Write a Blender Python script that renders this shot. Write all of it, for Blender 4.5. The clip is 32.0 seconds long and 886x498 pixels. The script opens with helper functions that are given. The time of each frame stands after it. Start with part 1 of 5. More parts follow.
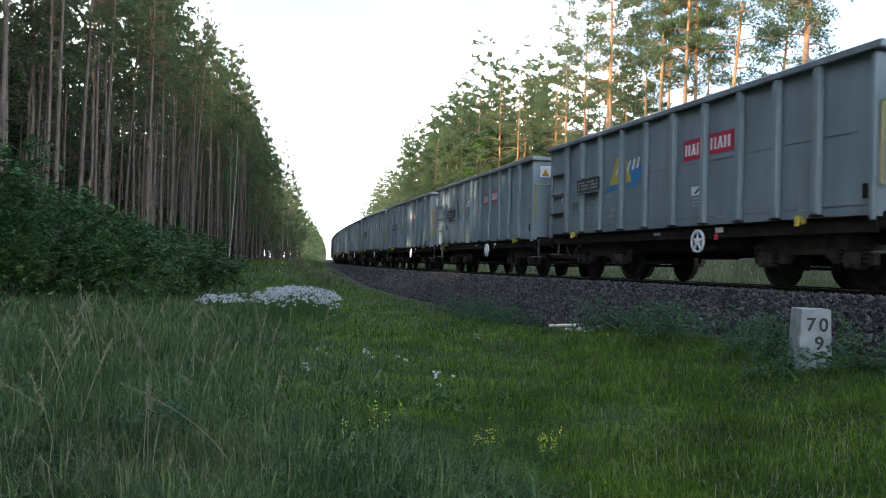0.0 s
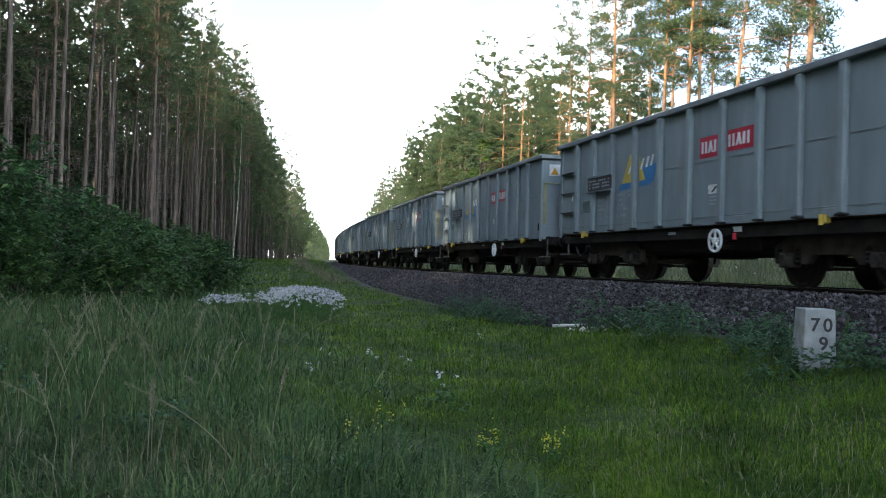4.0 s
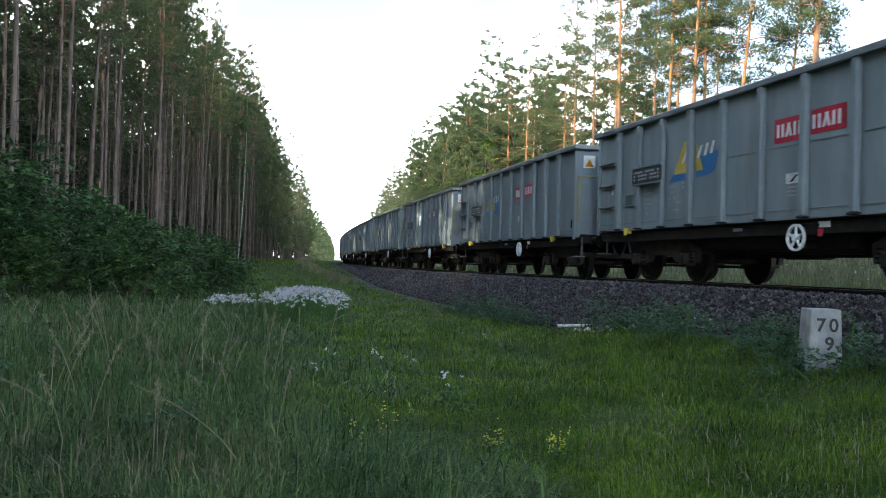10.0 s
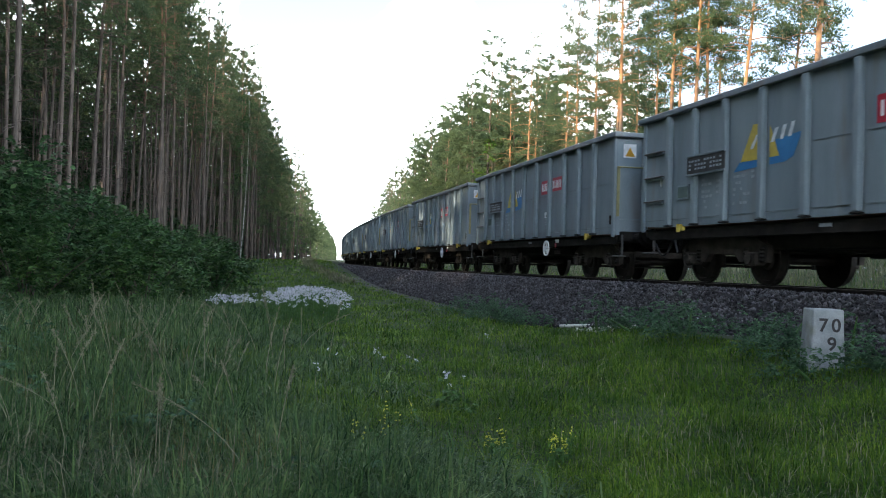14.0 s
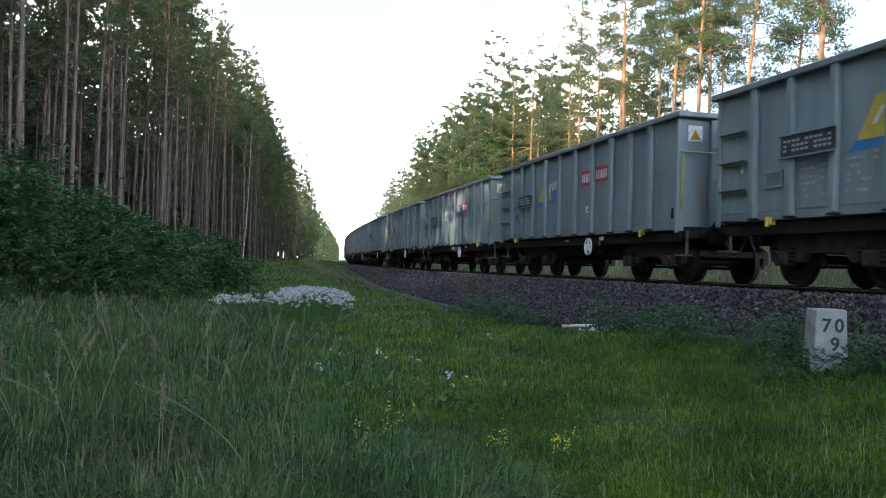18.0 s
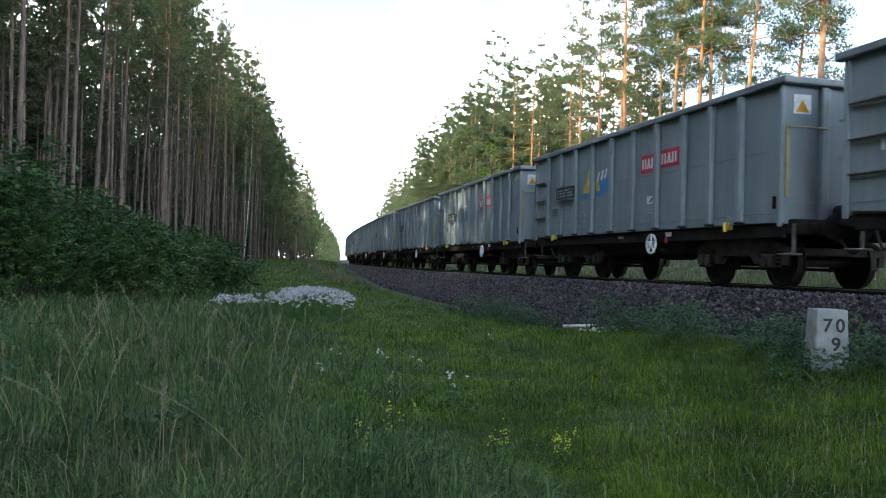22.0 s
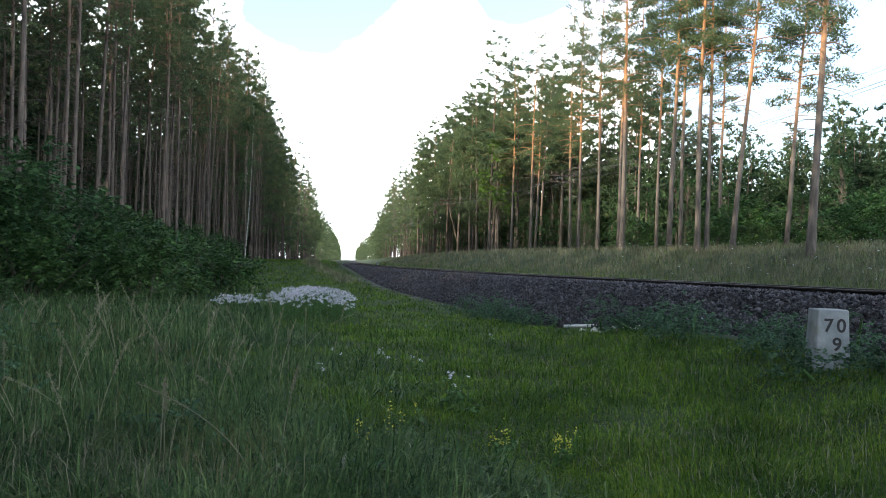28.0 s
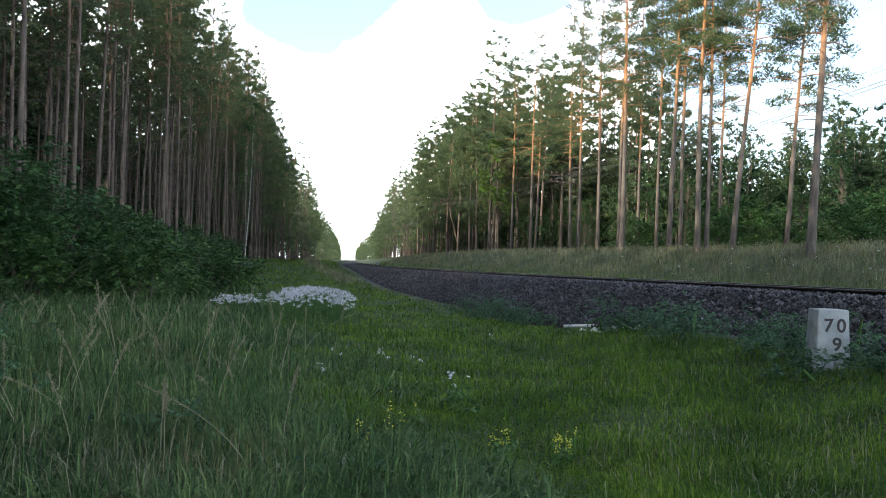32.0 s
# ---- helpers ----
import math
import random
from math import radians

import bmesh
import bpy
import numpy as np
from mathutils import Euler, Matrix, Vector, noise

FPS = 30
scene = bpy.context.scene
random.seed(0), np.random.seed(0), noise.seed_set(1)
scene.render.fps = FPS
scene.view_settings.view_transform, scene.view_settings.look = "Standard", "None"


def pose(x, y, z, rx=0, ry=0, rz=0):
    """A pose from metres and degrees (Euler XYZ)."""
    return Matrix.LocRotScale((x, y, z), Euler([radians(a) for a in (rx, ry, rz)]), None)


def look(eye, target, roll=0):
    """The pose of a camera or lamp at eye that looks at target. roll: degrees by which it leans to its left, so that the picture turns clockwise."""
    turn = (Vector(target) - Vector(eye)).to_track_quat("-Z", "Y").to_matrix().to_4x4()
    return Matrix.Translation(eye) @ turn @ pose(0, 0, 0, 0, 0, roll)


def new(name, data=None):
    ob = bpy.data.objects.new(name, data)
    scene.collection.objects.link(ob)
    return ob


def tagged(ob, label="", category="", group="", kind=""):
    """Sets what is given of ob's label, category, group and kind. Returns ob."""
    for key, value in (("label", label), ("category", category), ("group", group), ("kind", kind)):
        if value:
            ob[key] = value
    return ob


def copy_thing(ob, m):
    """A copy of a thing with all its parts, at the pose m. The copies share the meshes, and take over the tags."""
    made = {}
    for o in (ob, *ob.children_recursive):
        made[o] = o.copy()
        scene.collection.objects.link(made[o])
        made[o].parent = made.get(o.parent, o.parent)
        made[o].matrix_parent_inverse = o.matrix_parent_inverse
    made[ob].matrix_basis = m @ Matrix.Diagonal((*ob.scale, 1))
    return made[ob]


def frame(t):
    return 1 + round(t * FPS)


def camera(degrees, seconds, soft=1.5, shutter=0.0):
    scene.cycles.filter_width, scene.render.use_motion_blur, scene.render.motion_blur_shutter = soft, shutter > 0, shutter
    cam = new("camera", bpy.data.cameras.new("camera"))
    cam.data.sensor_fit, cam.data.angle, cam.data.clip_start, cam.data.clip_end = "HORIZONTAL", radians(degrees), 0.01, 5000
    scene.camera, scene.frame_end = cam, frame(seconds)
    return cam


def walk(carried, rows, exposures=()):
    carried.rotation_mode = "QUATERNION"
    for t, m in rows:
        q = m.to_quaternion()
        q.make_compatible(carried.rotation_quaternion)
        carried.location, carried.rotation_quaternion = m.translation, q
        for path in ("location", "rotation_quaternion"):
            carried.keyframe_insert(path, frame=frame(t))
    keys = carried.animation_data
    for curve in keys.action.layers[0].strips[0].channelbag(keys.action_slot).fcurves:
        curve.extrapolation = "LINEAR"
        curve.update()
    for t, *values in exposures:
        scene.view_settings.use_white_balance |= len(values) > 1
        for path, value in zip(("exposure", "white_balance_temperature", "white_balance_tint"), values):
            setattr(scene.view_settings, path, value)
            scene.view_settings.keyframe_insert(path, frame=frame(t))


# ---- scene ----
from math import atan2, cos, exp, log, pi, sin, tanh

# The camera stands still and turns a little to the left.
EYE = Vector((0.0, 0.0, 0.274))
PITCH, LEAN = 0.94, 1.62
TURN = ((0.0, 0.99), (0.6, 0.955), (1.5, 0.905), (2.5, 0.86), (3.5, 0.79), (5.5, 0.66), (7.0, 0.60), (8.0, 0.53), (9.0, 0.465),
        (10.0, 0.42), (11.0, 0.38), (12.0, 0.345), (13.0, 0.31), (14.5, 0.28), (16.5, 0.23), (17.2, 0.17), (18.0, 0.115), (19.0, 0.085),
        (20.5, 0.065), (23.0, 0.05), (25.5, 0.015), (28.0, 0.0), (32.0, 0.0))


def aim(turn):
    a, b = radians(turn), radians(PITCH)
    return look(EYE, EYE + Vector((sin(a) * cos(b), cos(a) * cos(b), sin(b))), LEAN)


cam = camera(55.18, 32.0, soft=1.0, shutter=0.07)
walk(cam, [(t, aim(a)) for t, a in TURN], exposures=[(0.0, 1.66), (26.0, 1.66), (28.5, 1.37), (32.0, 1.37)])

# The track's centre line: a curve that straightens out; arc length runs away from the camera.
LINE_S = np.linspace(-900.0, 900.0, 3601)


def soft_plus(a):
    return np.logaddexp(0.0, a / 25.0) * 25.0


LINE_TURN = -0.2354 + 0.0012 * (LINE_S - (soft_plus(LINE_S - 109.3) - soft_plus(-109.3)))
LINE_TURN = np.where(LINE_S < -60.0, np.interp(-60.0, LINE_S, LINE_TURN), LINE_TURN)
_dx = np.concatenate([[0], np.cumsum((np.sin(LINE_TURN[1:]) + np.sin(LINE_TURN[:-1])) * 0.25)])
_dy = np.concatenate([[0], np.cumsum((np.cos(LINE_TURN[1:]) + np.cos(LINE_TURN[:-1])) * 0.25)])
LINE_X = _dx - np.interp(0.0, LINE_S, _dx) + 6.028
LINE_Y = _dy - np.interp(0.0, LINE_S, _dy) + 19.866


def rail_z(s):
    return -0.125 * np.tanh(np.asarray(s) / 25.0)


def on_track(s, o=0.0, z=0.0):
    """A point beside the track: o metres towards the camera's side, z over the rail's head."""
    x, y, a = (np.interp(s, LINE_S, v) for v in (LINE_X, LINE_Y, LINE_TURN))
    return x - o * np.cos(a), y + o * np.sin(a), rail_z(s) + z


def beside(x, y):
    """The arc length and the side distance of points of the ground."""
    x, y = np.asarray(x, float), np.asarray(y, float)
    s = np.interp(y, LINE_Y, LINE_S)
    for _ in range(3):
        tx, ty, a = (np.interp(s, LINE_S, v) for v in (LINE_X, LINE_Y, LINE_TURN))
        s = s + (x - tx) * np.sin(a) + (y - ty) * np.cos(a)
    tx, ty, a = (np.interp(s, LINE_S, v) for v in (LINE_X, LINE_Y, LINE_TURN))
    return s, -(x - tx) * np.cos(a) + (y - ty) * np.sin(a)


def smooth(v, a, b):
    v = np.clip((np.asarray(v, float) - a) / (b - a), 0, 1)
    return v * v * (3 - 2 * v)


def bumps(x, y):
    return (0.06 * np.sin(x * 0.9 + 1.3 * np.sin(y * 0.31)) * np.sin(y * 0.7 + 0.5)
            + 0.035 * np.sin(x * 2.3 + y * 1.1) * np.sin(y * 1.9 - x * 0.6))


def ground_z(x, y):
    s, o = beside(x, y)
    rail = rail_z(s)
    left = -1.12 - 0.1 * smooth(y, 10, 20) + 1.15 * smooth(y, 38, 110) + 0.25 * smooth(o, 16, 30) + 0.38 * (1 - smooth(np.abs(s + 8), 3.5, 10)) * (1 - smooth(o, 3.2, 6.5))
    left = left + 0.3 * smooth(y, 45, 75) * (1 - smooth(y, 95, 150)) * np.exp(-((o - 6.2) / 1.9) ** 2)
    right = -0.55 + 1.75 * smooth(-o, 3.2, 11.5) + 0.35 * smooth(y, 30, 90) * smooth(-o, 4, 12)
    z = np.where(o > 0, left, right)
    under = rail - 0.75
    z = under + (z - under) * smooth(np.abs(o), 1.2, 3.1)
    return z + bumps(x, y) * smooth(np.abs(o), 3.2, 6.0)
# ---- world and sun ----
SUN_FROM = Vector((-0.88, -0.47, 0.0)).normalized()
SUN_UP = radians(24.5)
sun_way = SUN_FROM * cos(SUN_UP) + Vector((0, 0, sin(SUN_UP)))
sun = new("sun", bpy.data.lights.new("sun", "SUN"))
sun.data.energy, sun.data.angle, sun.data.color = 5.3, radians(0.6), (1.0, 0.84, 0.62)
sun.matrix_world = look(sun_way * 50, (0, 0, 0))

world = bpy.data.worlds.new("world")
scene.world = world
world.use_nodes = True
wn, wl = world.node_tree.nodes, world.node_tree.links
wn.clear()
w_out, w_sky, w_mix = wn.new("ShaderNodeOutputWorld"), wn.new("ShaderNodeTexSky"), wn.new("ShaderNodeMix")
w_bg, w_co, w_map = wn.new("ShaderNodeBackground"), wn.new("ShaderNodeTexCoord"), wn.new("ShaderNodeMapping")
w_noise, w_ramp = wn.new("ShaderNodeTexNoise"), wn.new("ShaderNodeValToRGB")
w_sky.sky_type, w_sky.sun_disc = "NISHITA", False
w_sky.sun_elevation, w_sky.sun_rotation = SUN_UP, atan2(SUN_FROM.x, SUN_FROM.y)
w_sky.air_density, w_sky.dust_density = 1.0, 0.8
w_mix.data_type = "RGBA"
w_map.inputs["Scale"].default_value = (1.0, 1.0, 2.2)
w_map.inputs["Location"].default_value = (0.35, 0.1, 0.0)
w_noise.inputs["Scale"].default_value, w_noise.inputs["Detail"].default_value = 2.1, 6.0
w_noise.inputs["Roughness"].default_value = 0.55
w_ramp.color_ramp.elements[0].position, w_ramp.color_ramp.elements[1].position = 0.39, 0.53
w_ramp.color_ramp.elements[0].color = (0.03, 0.03, 0.03, 1)
w_mix.inputs[7].default_value = (22.6, 24.0, 25.2, 1)
wl.new(w_co.outputs["Generated"], w_map.inputs[0])
wl.new(w_map.outputs[0], w_noise.inputs["Vector"])
# the clouds thin out overhead
w_xyz, w_high, w_less = wn.new("ShaderNodeSeparateXYZ"), wn.new("ShaderNodeMapRange"), wn.new("ShaderNodeMath")
w_high.inputs[1].default_value, w_high.inputs[2].default_value = 0.22, 0.45
w_high.inputs[3].default_value, w_high.inputs[4].default_value = -0.04, 0.16
w_less.operation = "SUBTRACT"
wl.new(w_co.outputs["Generated"], w_xyz.inputs[0])
wl.new(w_xyz.outputs[2], w_high.inputs[0])
wl.new(w_noise.outputs["Fac"], w_less.inputs[0])
wl.new(w_high.outputs[0], w_less.inputs[1])
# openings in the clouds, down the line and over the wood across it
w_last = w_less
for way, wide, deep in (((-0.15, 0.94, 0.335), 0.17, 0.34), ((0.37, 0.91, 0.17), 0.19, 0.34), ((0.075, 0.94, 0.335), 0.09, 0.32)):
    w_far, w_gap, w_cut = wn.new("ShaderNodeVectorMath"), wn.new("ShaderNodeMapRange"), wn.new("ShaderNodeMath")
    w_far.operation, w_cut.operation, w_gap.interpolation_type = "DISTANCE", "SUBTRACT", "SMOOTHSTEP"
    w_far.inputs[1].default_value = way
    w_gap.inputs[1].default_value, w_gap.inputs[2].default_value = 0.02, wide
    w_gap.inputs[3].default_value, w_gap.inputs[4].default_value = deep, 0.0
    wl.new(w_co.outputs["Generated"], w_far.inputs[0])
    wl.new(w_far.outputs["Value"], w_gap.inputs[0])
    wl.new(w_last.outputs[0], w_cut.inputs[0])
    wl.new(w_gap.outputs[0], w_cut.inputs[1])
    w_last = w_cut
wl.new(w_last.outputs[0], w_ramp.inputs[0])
wl.new(w_ramp.outputs[0], w_mix.inputs[0])
wl.new(w_sky.outputs[0], w_mix.inputs[6])
wl.new(w_mix.outputs[2], w_bg.inputs[0])
w_bg.inputs[1].default_value = 0.13
wl.new(w_bg.outputs[0], w_out.inputs[0])
# ---- materials ----
def surface(name, dark, light, scale=8.0, rough=0.7, bump=0.2, metal=0.0, fine=60.0, dirt=None, dirt_scale=1.5, dirt_at=(0.55, 0.75),
            island=0.0, each=0.0, stretch=(1, 1, 1), through_light=0.0, spec=0.2, dist=0.01):
    """A material of two tones by noise, with fine grain, dirt patches, and a change from piece to piece."""
    m = bpy.data.materials.new(name)
    m.use_nodes = True
    n, k = m.node_tree.nodes, m.node_tree.links
    b = n["Principled BSDF"]
    co, mp = n.new("ShaderNodeTexCoord"), n.new("ShaderNodeMapping")
    mp.inputs["Scale"].default_value = stretch
    k.new(co.outputs["Object"], mp.inputs[0])

    def noise_node(s, detail=4.0):
        q = n.new("ShaderNodeTexNoise")
        q.inputs["Scale"].default_value, q.inputs["Detail"].default_value = s, detail
        k.new(mp.outputs[0], q.inputs["Vector"])
        return q

    def mix(a, c, f, kind="MIX"):
        q = n.new("ShaderNodeMix")
        q.data_type, q.blend_type = "RGBA", kind
        for v, i in ((f, 0), (a, 6), (c, 7)):
            if hasattr(v, "type"):
                k.new(v, q.inputs[i])
            else:
                q.inputs[i].default_value = v if i == 0 else (*v, 1)
        return q.outputs[2]

    base, grain = noise_node(scale), noise_node(fine, 3.0)
    r = n.new("ShaderNodeValToRGB")
    r.color_ramp.elements[0].position, r.color_ramp.elements[1].position = 0.32, 0.68
    k.new(base.outputs["Fac"], r.inputs[0])
    c = mix(dark, light, r.outputs[0])
    g = n.new("ShaderNodeMapRange")
    g.inputs[3].default_value, g.inputs[4].default_value = 0.72, 1.28
    k.new(grain.outputs["Fac"], g.inputs[0])
    v = n.new("ShaderNodeHueSaturation")
    k.new(c, v.inputs["Color"])
    k.new(g.outputs[0], v.inputs["Value"])
    c = v.outputs[0]
    if dirt:
        q = noise_node(dirt_scale, 6.0)
        rr = n.new("ShaderNodeValToRGB")
        rr.color_ramp.elements[0].position, rr.color_ramp.elements[1].position = dirt_at
        k.new(q.outputs["Fac"], rr.inputs[0])
        c = mix(c, dirt, rr.outputs[0])
    if island or each:
        src = n.new("ShaderNodeNewGeometry").outputs["Random Per Island"] if island else n.new("ShaderNodeObjectInfo").outputs["Random"]
        a = island or each
        q, h = n.new("ShaderNodeMapRange"), n.new("ShaderNodeHueSaturation")
        q.inputs[3].default_value, q.inputs[4].default_value = 1 - a, 1 + a
        k.new(src, q.inputs[0])
        k.new(q.outputs[0], h.inputs["Value"])
        q2 = n.new("ShaderNodeMapRange")
        q2.inputs[3].default_value, q2.inputs[4].default_value = 0.5 + 0.06 * a, 0.5 - 0.06 * a
        k.new(src, q2.inputs[0])
        k.new(q2.outputs[0], h.inputs["Hue"])
        k.new(c, h.inputs["Color"])
        c = h.outputs[0]
    k.new(c, b.inputs["Base Color"])
    b.inputs["Roughness"].default_value, b.inputs["Metallic"].default_value = rough, metal
    b.inputs["Specular IOR Level"].default_value = spec
    if bump:
        q = n.new("ShaderNodeBump")
        q.inputs["Strength"].default_value, q.inputs["Distance"].default_value = bump, dist
        k.new(grain.outputs["Fac"], q.inputs["Height"])
        k.new(q.outputs[0], b.inputs["Normal"])
    if through_light:
        t, a = n.new("ShaderNodeBsdfTranslucent"), n.new("ShaderNodeMixShader")
        k.new(c, t.inputs[0])
        a.inputs[0].default_value = through_light
        k.new(b.outputs[0], a.inputs[1])
        k.new(t.outputs[0], a.inputs[2])
        k.new(a.outputs[0], n["Material Output"].inputs[0])
    return m


M_PAINT = surface("grey_paint", (0.122, 0.16, 0.186), (0.16, 0.203, 0.231), 1.2, 0.45, 0.08, 0.0, 90, dirt=(0.13, 0.12, 0.11), dirt_scale=0.9, dirt_at=(0.58, 0.8), each=0.08, stretch=(2.2, 1, 0.45))
M_RIB = surface("grey_rib_paint", (0.127, 0.166, 0.191), (0.166, 0.21, 0.237), 2.0, 0.45, 0.08, 0.0, 90, dirt=(0.12, 0.11, 0.10), dirt_scale=1.4, dirt_at=(0.6, 0.82), each=0.08)
M_CAP = surface("top_rail_paint", (0.088, 0.112, 0.128), (0.13, 0.16, 0.178), 3.0, 0.5, 0.15, 0.0, 80, dirt=(0.10, 0.085, 0.07), dirt_scale=2.5)
M_INSIDE = surface("rusty_inside", (0.06, 0.035, 0.025), (0.12, 0.07, 0.045), 4.0, 0.85, 0.4)
M_UNDER = surface("dark_underframe", (0.011, 0.011, 0.011), (0.024, 0.022, 0.021), 5.0, 0.85, 0.3, 0.2, 70, dirt=(0.015, 0.013, 0.011), dirt_scale=3.0, spec=0.08)
M_BOGIE = surface("dusty_bogie", (0.018, 0.017, 0.016), (0.042, 0.038, 0.034), 6.0, 0.85, 0.3, 0.1, 70, dirt=(0.022, 0.019, 0.016), dirt_scale=4.0, spec=0.1)
M_WHEEL = surface("wheel_steel", (0.008, 0.0075, 0.007), (0.018, 0.016, 0.014), 6.0, 0.6, 0.2, 0.2, spec=0.1)
M_RED = surface("red_vinyl", (0.30, 0.022, 0.042), (0.37, 0.03, 0.055), 3.0, 0.4, 0.03)
M_WHITE = surface("white_marking", (0.46, 0.5, 0.53), (0.6, 0.64, 0.67), 6.0, 0.5, 0.03, dirt=(0.35, 0.36, 0.37), dirt_scale=7.0, dirt_at=(0.5, 0.8))
M_FADED = surface("faded_marking", (0.19, 0.225, 0.255), (0.27, 0.305, 0.335), 14.0, 0.6, 0.03)
M_YELLOW = surface("yellow_paint", (0.33, 0.26, 0.05), (0.43, 0.34, 0.07), 4.0, 0.5, 0.08, dirt=(0.25, 0.18, 0.06), dirt_scale=6.0)
M_BLUE = surface("blue_vinyl", (0.025, 0.12, 0.28), (0.035, 0.16, 0.34), 3.0, 0.4, 0.03)
M_ORANGE = surface("sign_orange", (0.5, 0.27, 0.03), (0.62, 0.34, 0.04), 4.0, 0.5, 0.03)
M_BLACK = surface("black_plate", (0.02, 0.021, 0.023), (0.04, 0.042, 0.045), 6.0, 0.5, 0.05)
M_RAIL = surface("rusty_rail", (0.010, 0.009, 0.009), (0.022, 0.018, 0.016), 7.0, 0.8, 0.3, 0.1)
M_RAILTOP = surface("rail_head", (0.05, 0.048, 0.046), (0.10, 0.097, 0.093), 8.0, 0.55, 0.05, 0.6)
M_CONCRETE = surface("old_concrete", (0.14, 0.16, 0.175), (0.24, 0.265, 0.28), 5.0, 0.9, 0.5, 0.0, 70, dirt=(0.15, 0.16, 0.13), dirt_scale=4.0)
M_STONE = surface("ballast_stone", (0.027, 0.027, 0.032), (0.092, 0.088, 0.098), 6.0, 0.9, 0.5, 0.0, 40, island=0.7)
# near-black bed: the shade in the gaps between stones is put into its colour
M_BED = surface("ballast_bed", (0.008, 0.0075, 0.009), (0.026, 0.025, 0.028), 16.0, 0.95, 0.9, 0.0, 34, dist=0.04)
M_GROUND = surface("meadow_soil", (0.014, 0.026, 0.01), (0.028, 0.048, 0.016), 0.8, 0.95, 0.6, 0.0, 9, dirt=(0.04, 0.042, 0.025), dirt_scale=0.25, dist=0.05)
M_ASH = surface("cinder_path", (0.026, 0.030, 0.028), (0.062, 0.064, 0.062), 3.0, 0.95, 0.6, 0.0, 25)
M_GRASS = surface("grass_blades", (0.031, 0.078, 0.011), (0.088, 0.158, 0.019), 1.1, 0.55, 0.0, 0.0, 2.0, island=0.55, through_light=0.3, spec=0.05)
M_COARSE = surface("coarse_grass", (0.030, 0.070, 0.024), (0.082, 0.138, 0.054), 1.4, 0.55, 0.0, 0.0, 2.0, island=0.6, through_light=0.3, spec=0.06)
M_DRY = surface("dry_grass", (0.082, 0.092, 0.052), (0.165, 0.165, 0.108), 0.6, 0.7, 0.0, 0.0, 2.0, island=0.3, through_light=0.25, spec=0.2)
M_NEEDLE = surface("pine_needles", (0.034, 0.064, 0.036), (0.094, 0.13, 0.056), 0.5, 0.6, 0.0, 0.0, 3.0, island=0.4, through_light=0.13, spec=0.12)
M_LEAF = surface("broad_leaves", (0.02, 0.058, 0.017), (0.05, 0.108, 0.029), 0.6, 0.5, 0.0, 0.0, 3.0, island=0.4, through_light=0.35, spec=0.2)
# needles darker than M_NEEDLE: the shade inside the woods put into their colour
M_NEEDLE_SHADE = surface("shade_toned_needles", (0.02, 0.045, 0.022), (0.052, 0.088, 0.04), 0.5, 0.6, 0.0, 0.0, 3.0, island=0.4, through_light=0.12, spec=0.12)
# leaves toned darker and bluer than M_LEAF to carry shade in their colour
M_GROVE = surface("shaded_leaves", (0.018, 0.054, 0.02), (0.042, 0.096, 0.034), 0.6, 0.55, 0.0, 0.0, 3.0, island=0.4, through_light=0.3, spec=0.15)
M_LIME = surface("bright_leaves", (0.06, 0.13, 0.02), (0.10, 0.19, 0.03), 0.6, 0.5, 0.0, 0.0, 3.0, island=0.3, through_light=0.4, spec=0.2)
M_BARK = surface("pine_bark", (0.048, 0.041, 0.037), (0.118, 0.098, 0.085), 5.0, 0.95, 0.8, 0.0, 22, stretch=(1, 1, 0.25), dist=0.03)


def upper_orange(m, dark, light, at):
    """The bark turns flaky orange towards the crown."""
    n, k = m.node_tree.nodes, m.node_tree.links
    base = n["Principled BSDF"].inputs["Base Color"]
    co, cut, noise, add = n.new("ShaderNodeTexCoord"), n.new("ShaderNodeSeparateXYZ"), n.new("ShaderNodeTexNoise"), n.new("ShaderNodeMath")
    ramp, tone, mix = n.new("ShaderNodeMapRange"), n.new("ShaderNodeMix"), n.new("ShaderNodeMix")
    noise.inputs["Scale"].default_value, noise.inputs["Detail"].default_value = 3.0, 5.0
    add.operation, ramp.interpolation_type = "MULTIPLY_ADD", "SMOOTHSTEP"
    add.inputs[1].default_value = 0.28
    tone.data_type = mix.data_type = "RGBA"
    tone.inputs[6].default_value, tone.inputs[7].default_value = (*dark, 1), (*light, 1)
    ramp.inputs[1].default_value, ramp.inputs[2].default_value = at
    k.new(co.outputs["Object"], noise.inputs["Vector"])
    k.new(co.outputs["Generated"], cut.inputs[0])
    k.new(noise.outputs["Fac"], add.inputs[0])
    k.new(cut.outputs[2], add.inputs[2])
    k.new(add.outputs[0], ramp.inputs[0])
    k.new(noise.outputs["Fac"], tone.inputs[0])
    k.new(ramp.outputs[0], mix.inputs[0])
    k.new(base.links[0].from_socket, mix.inputs[6])
    k.new(tone.outputs[2], mix.inputs[7])
    k.new(mix.outputs[2], base)
    return m


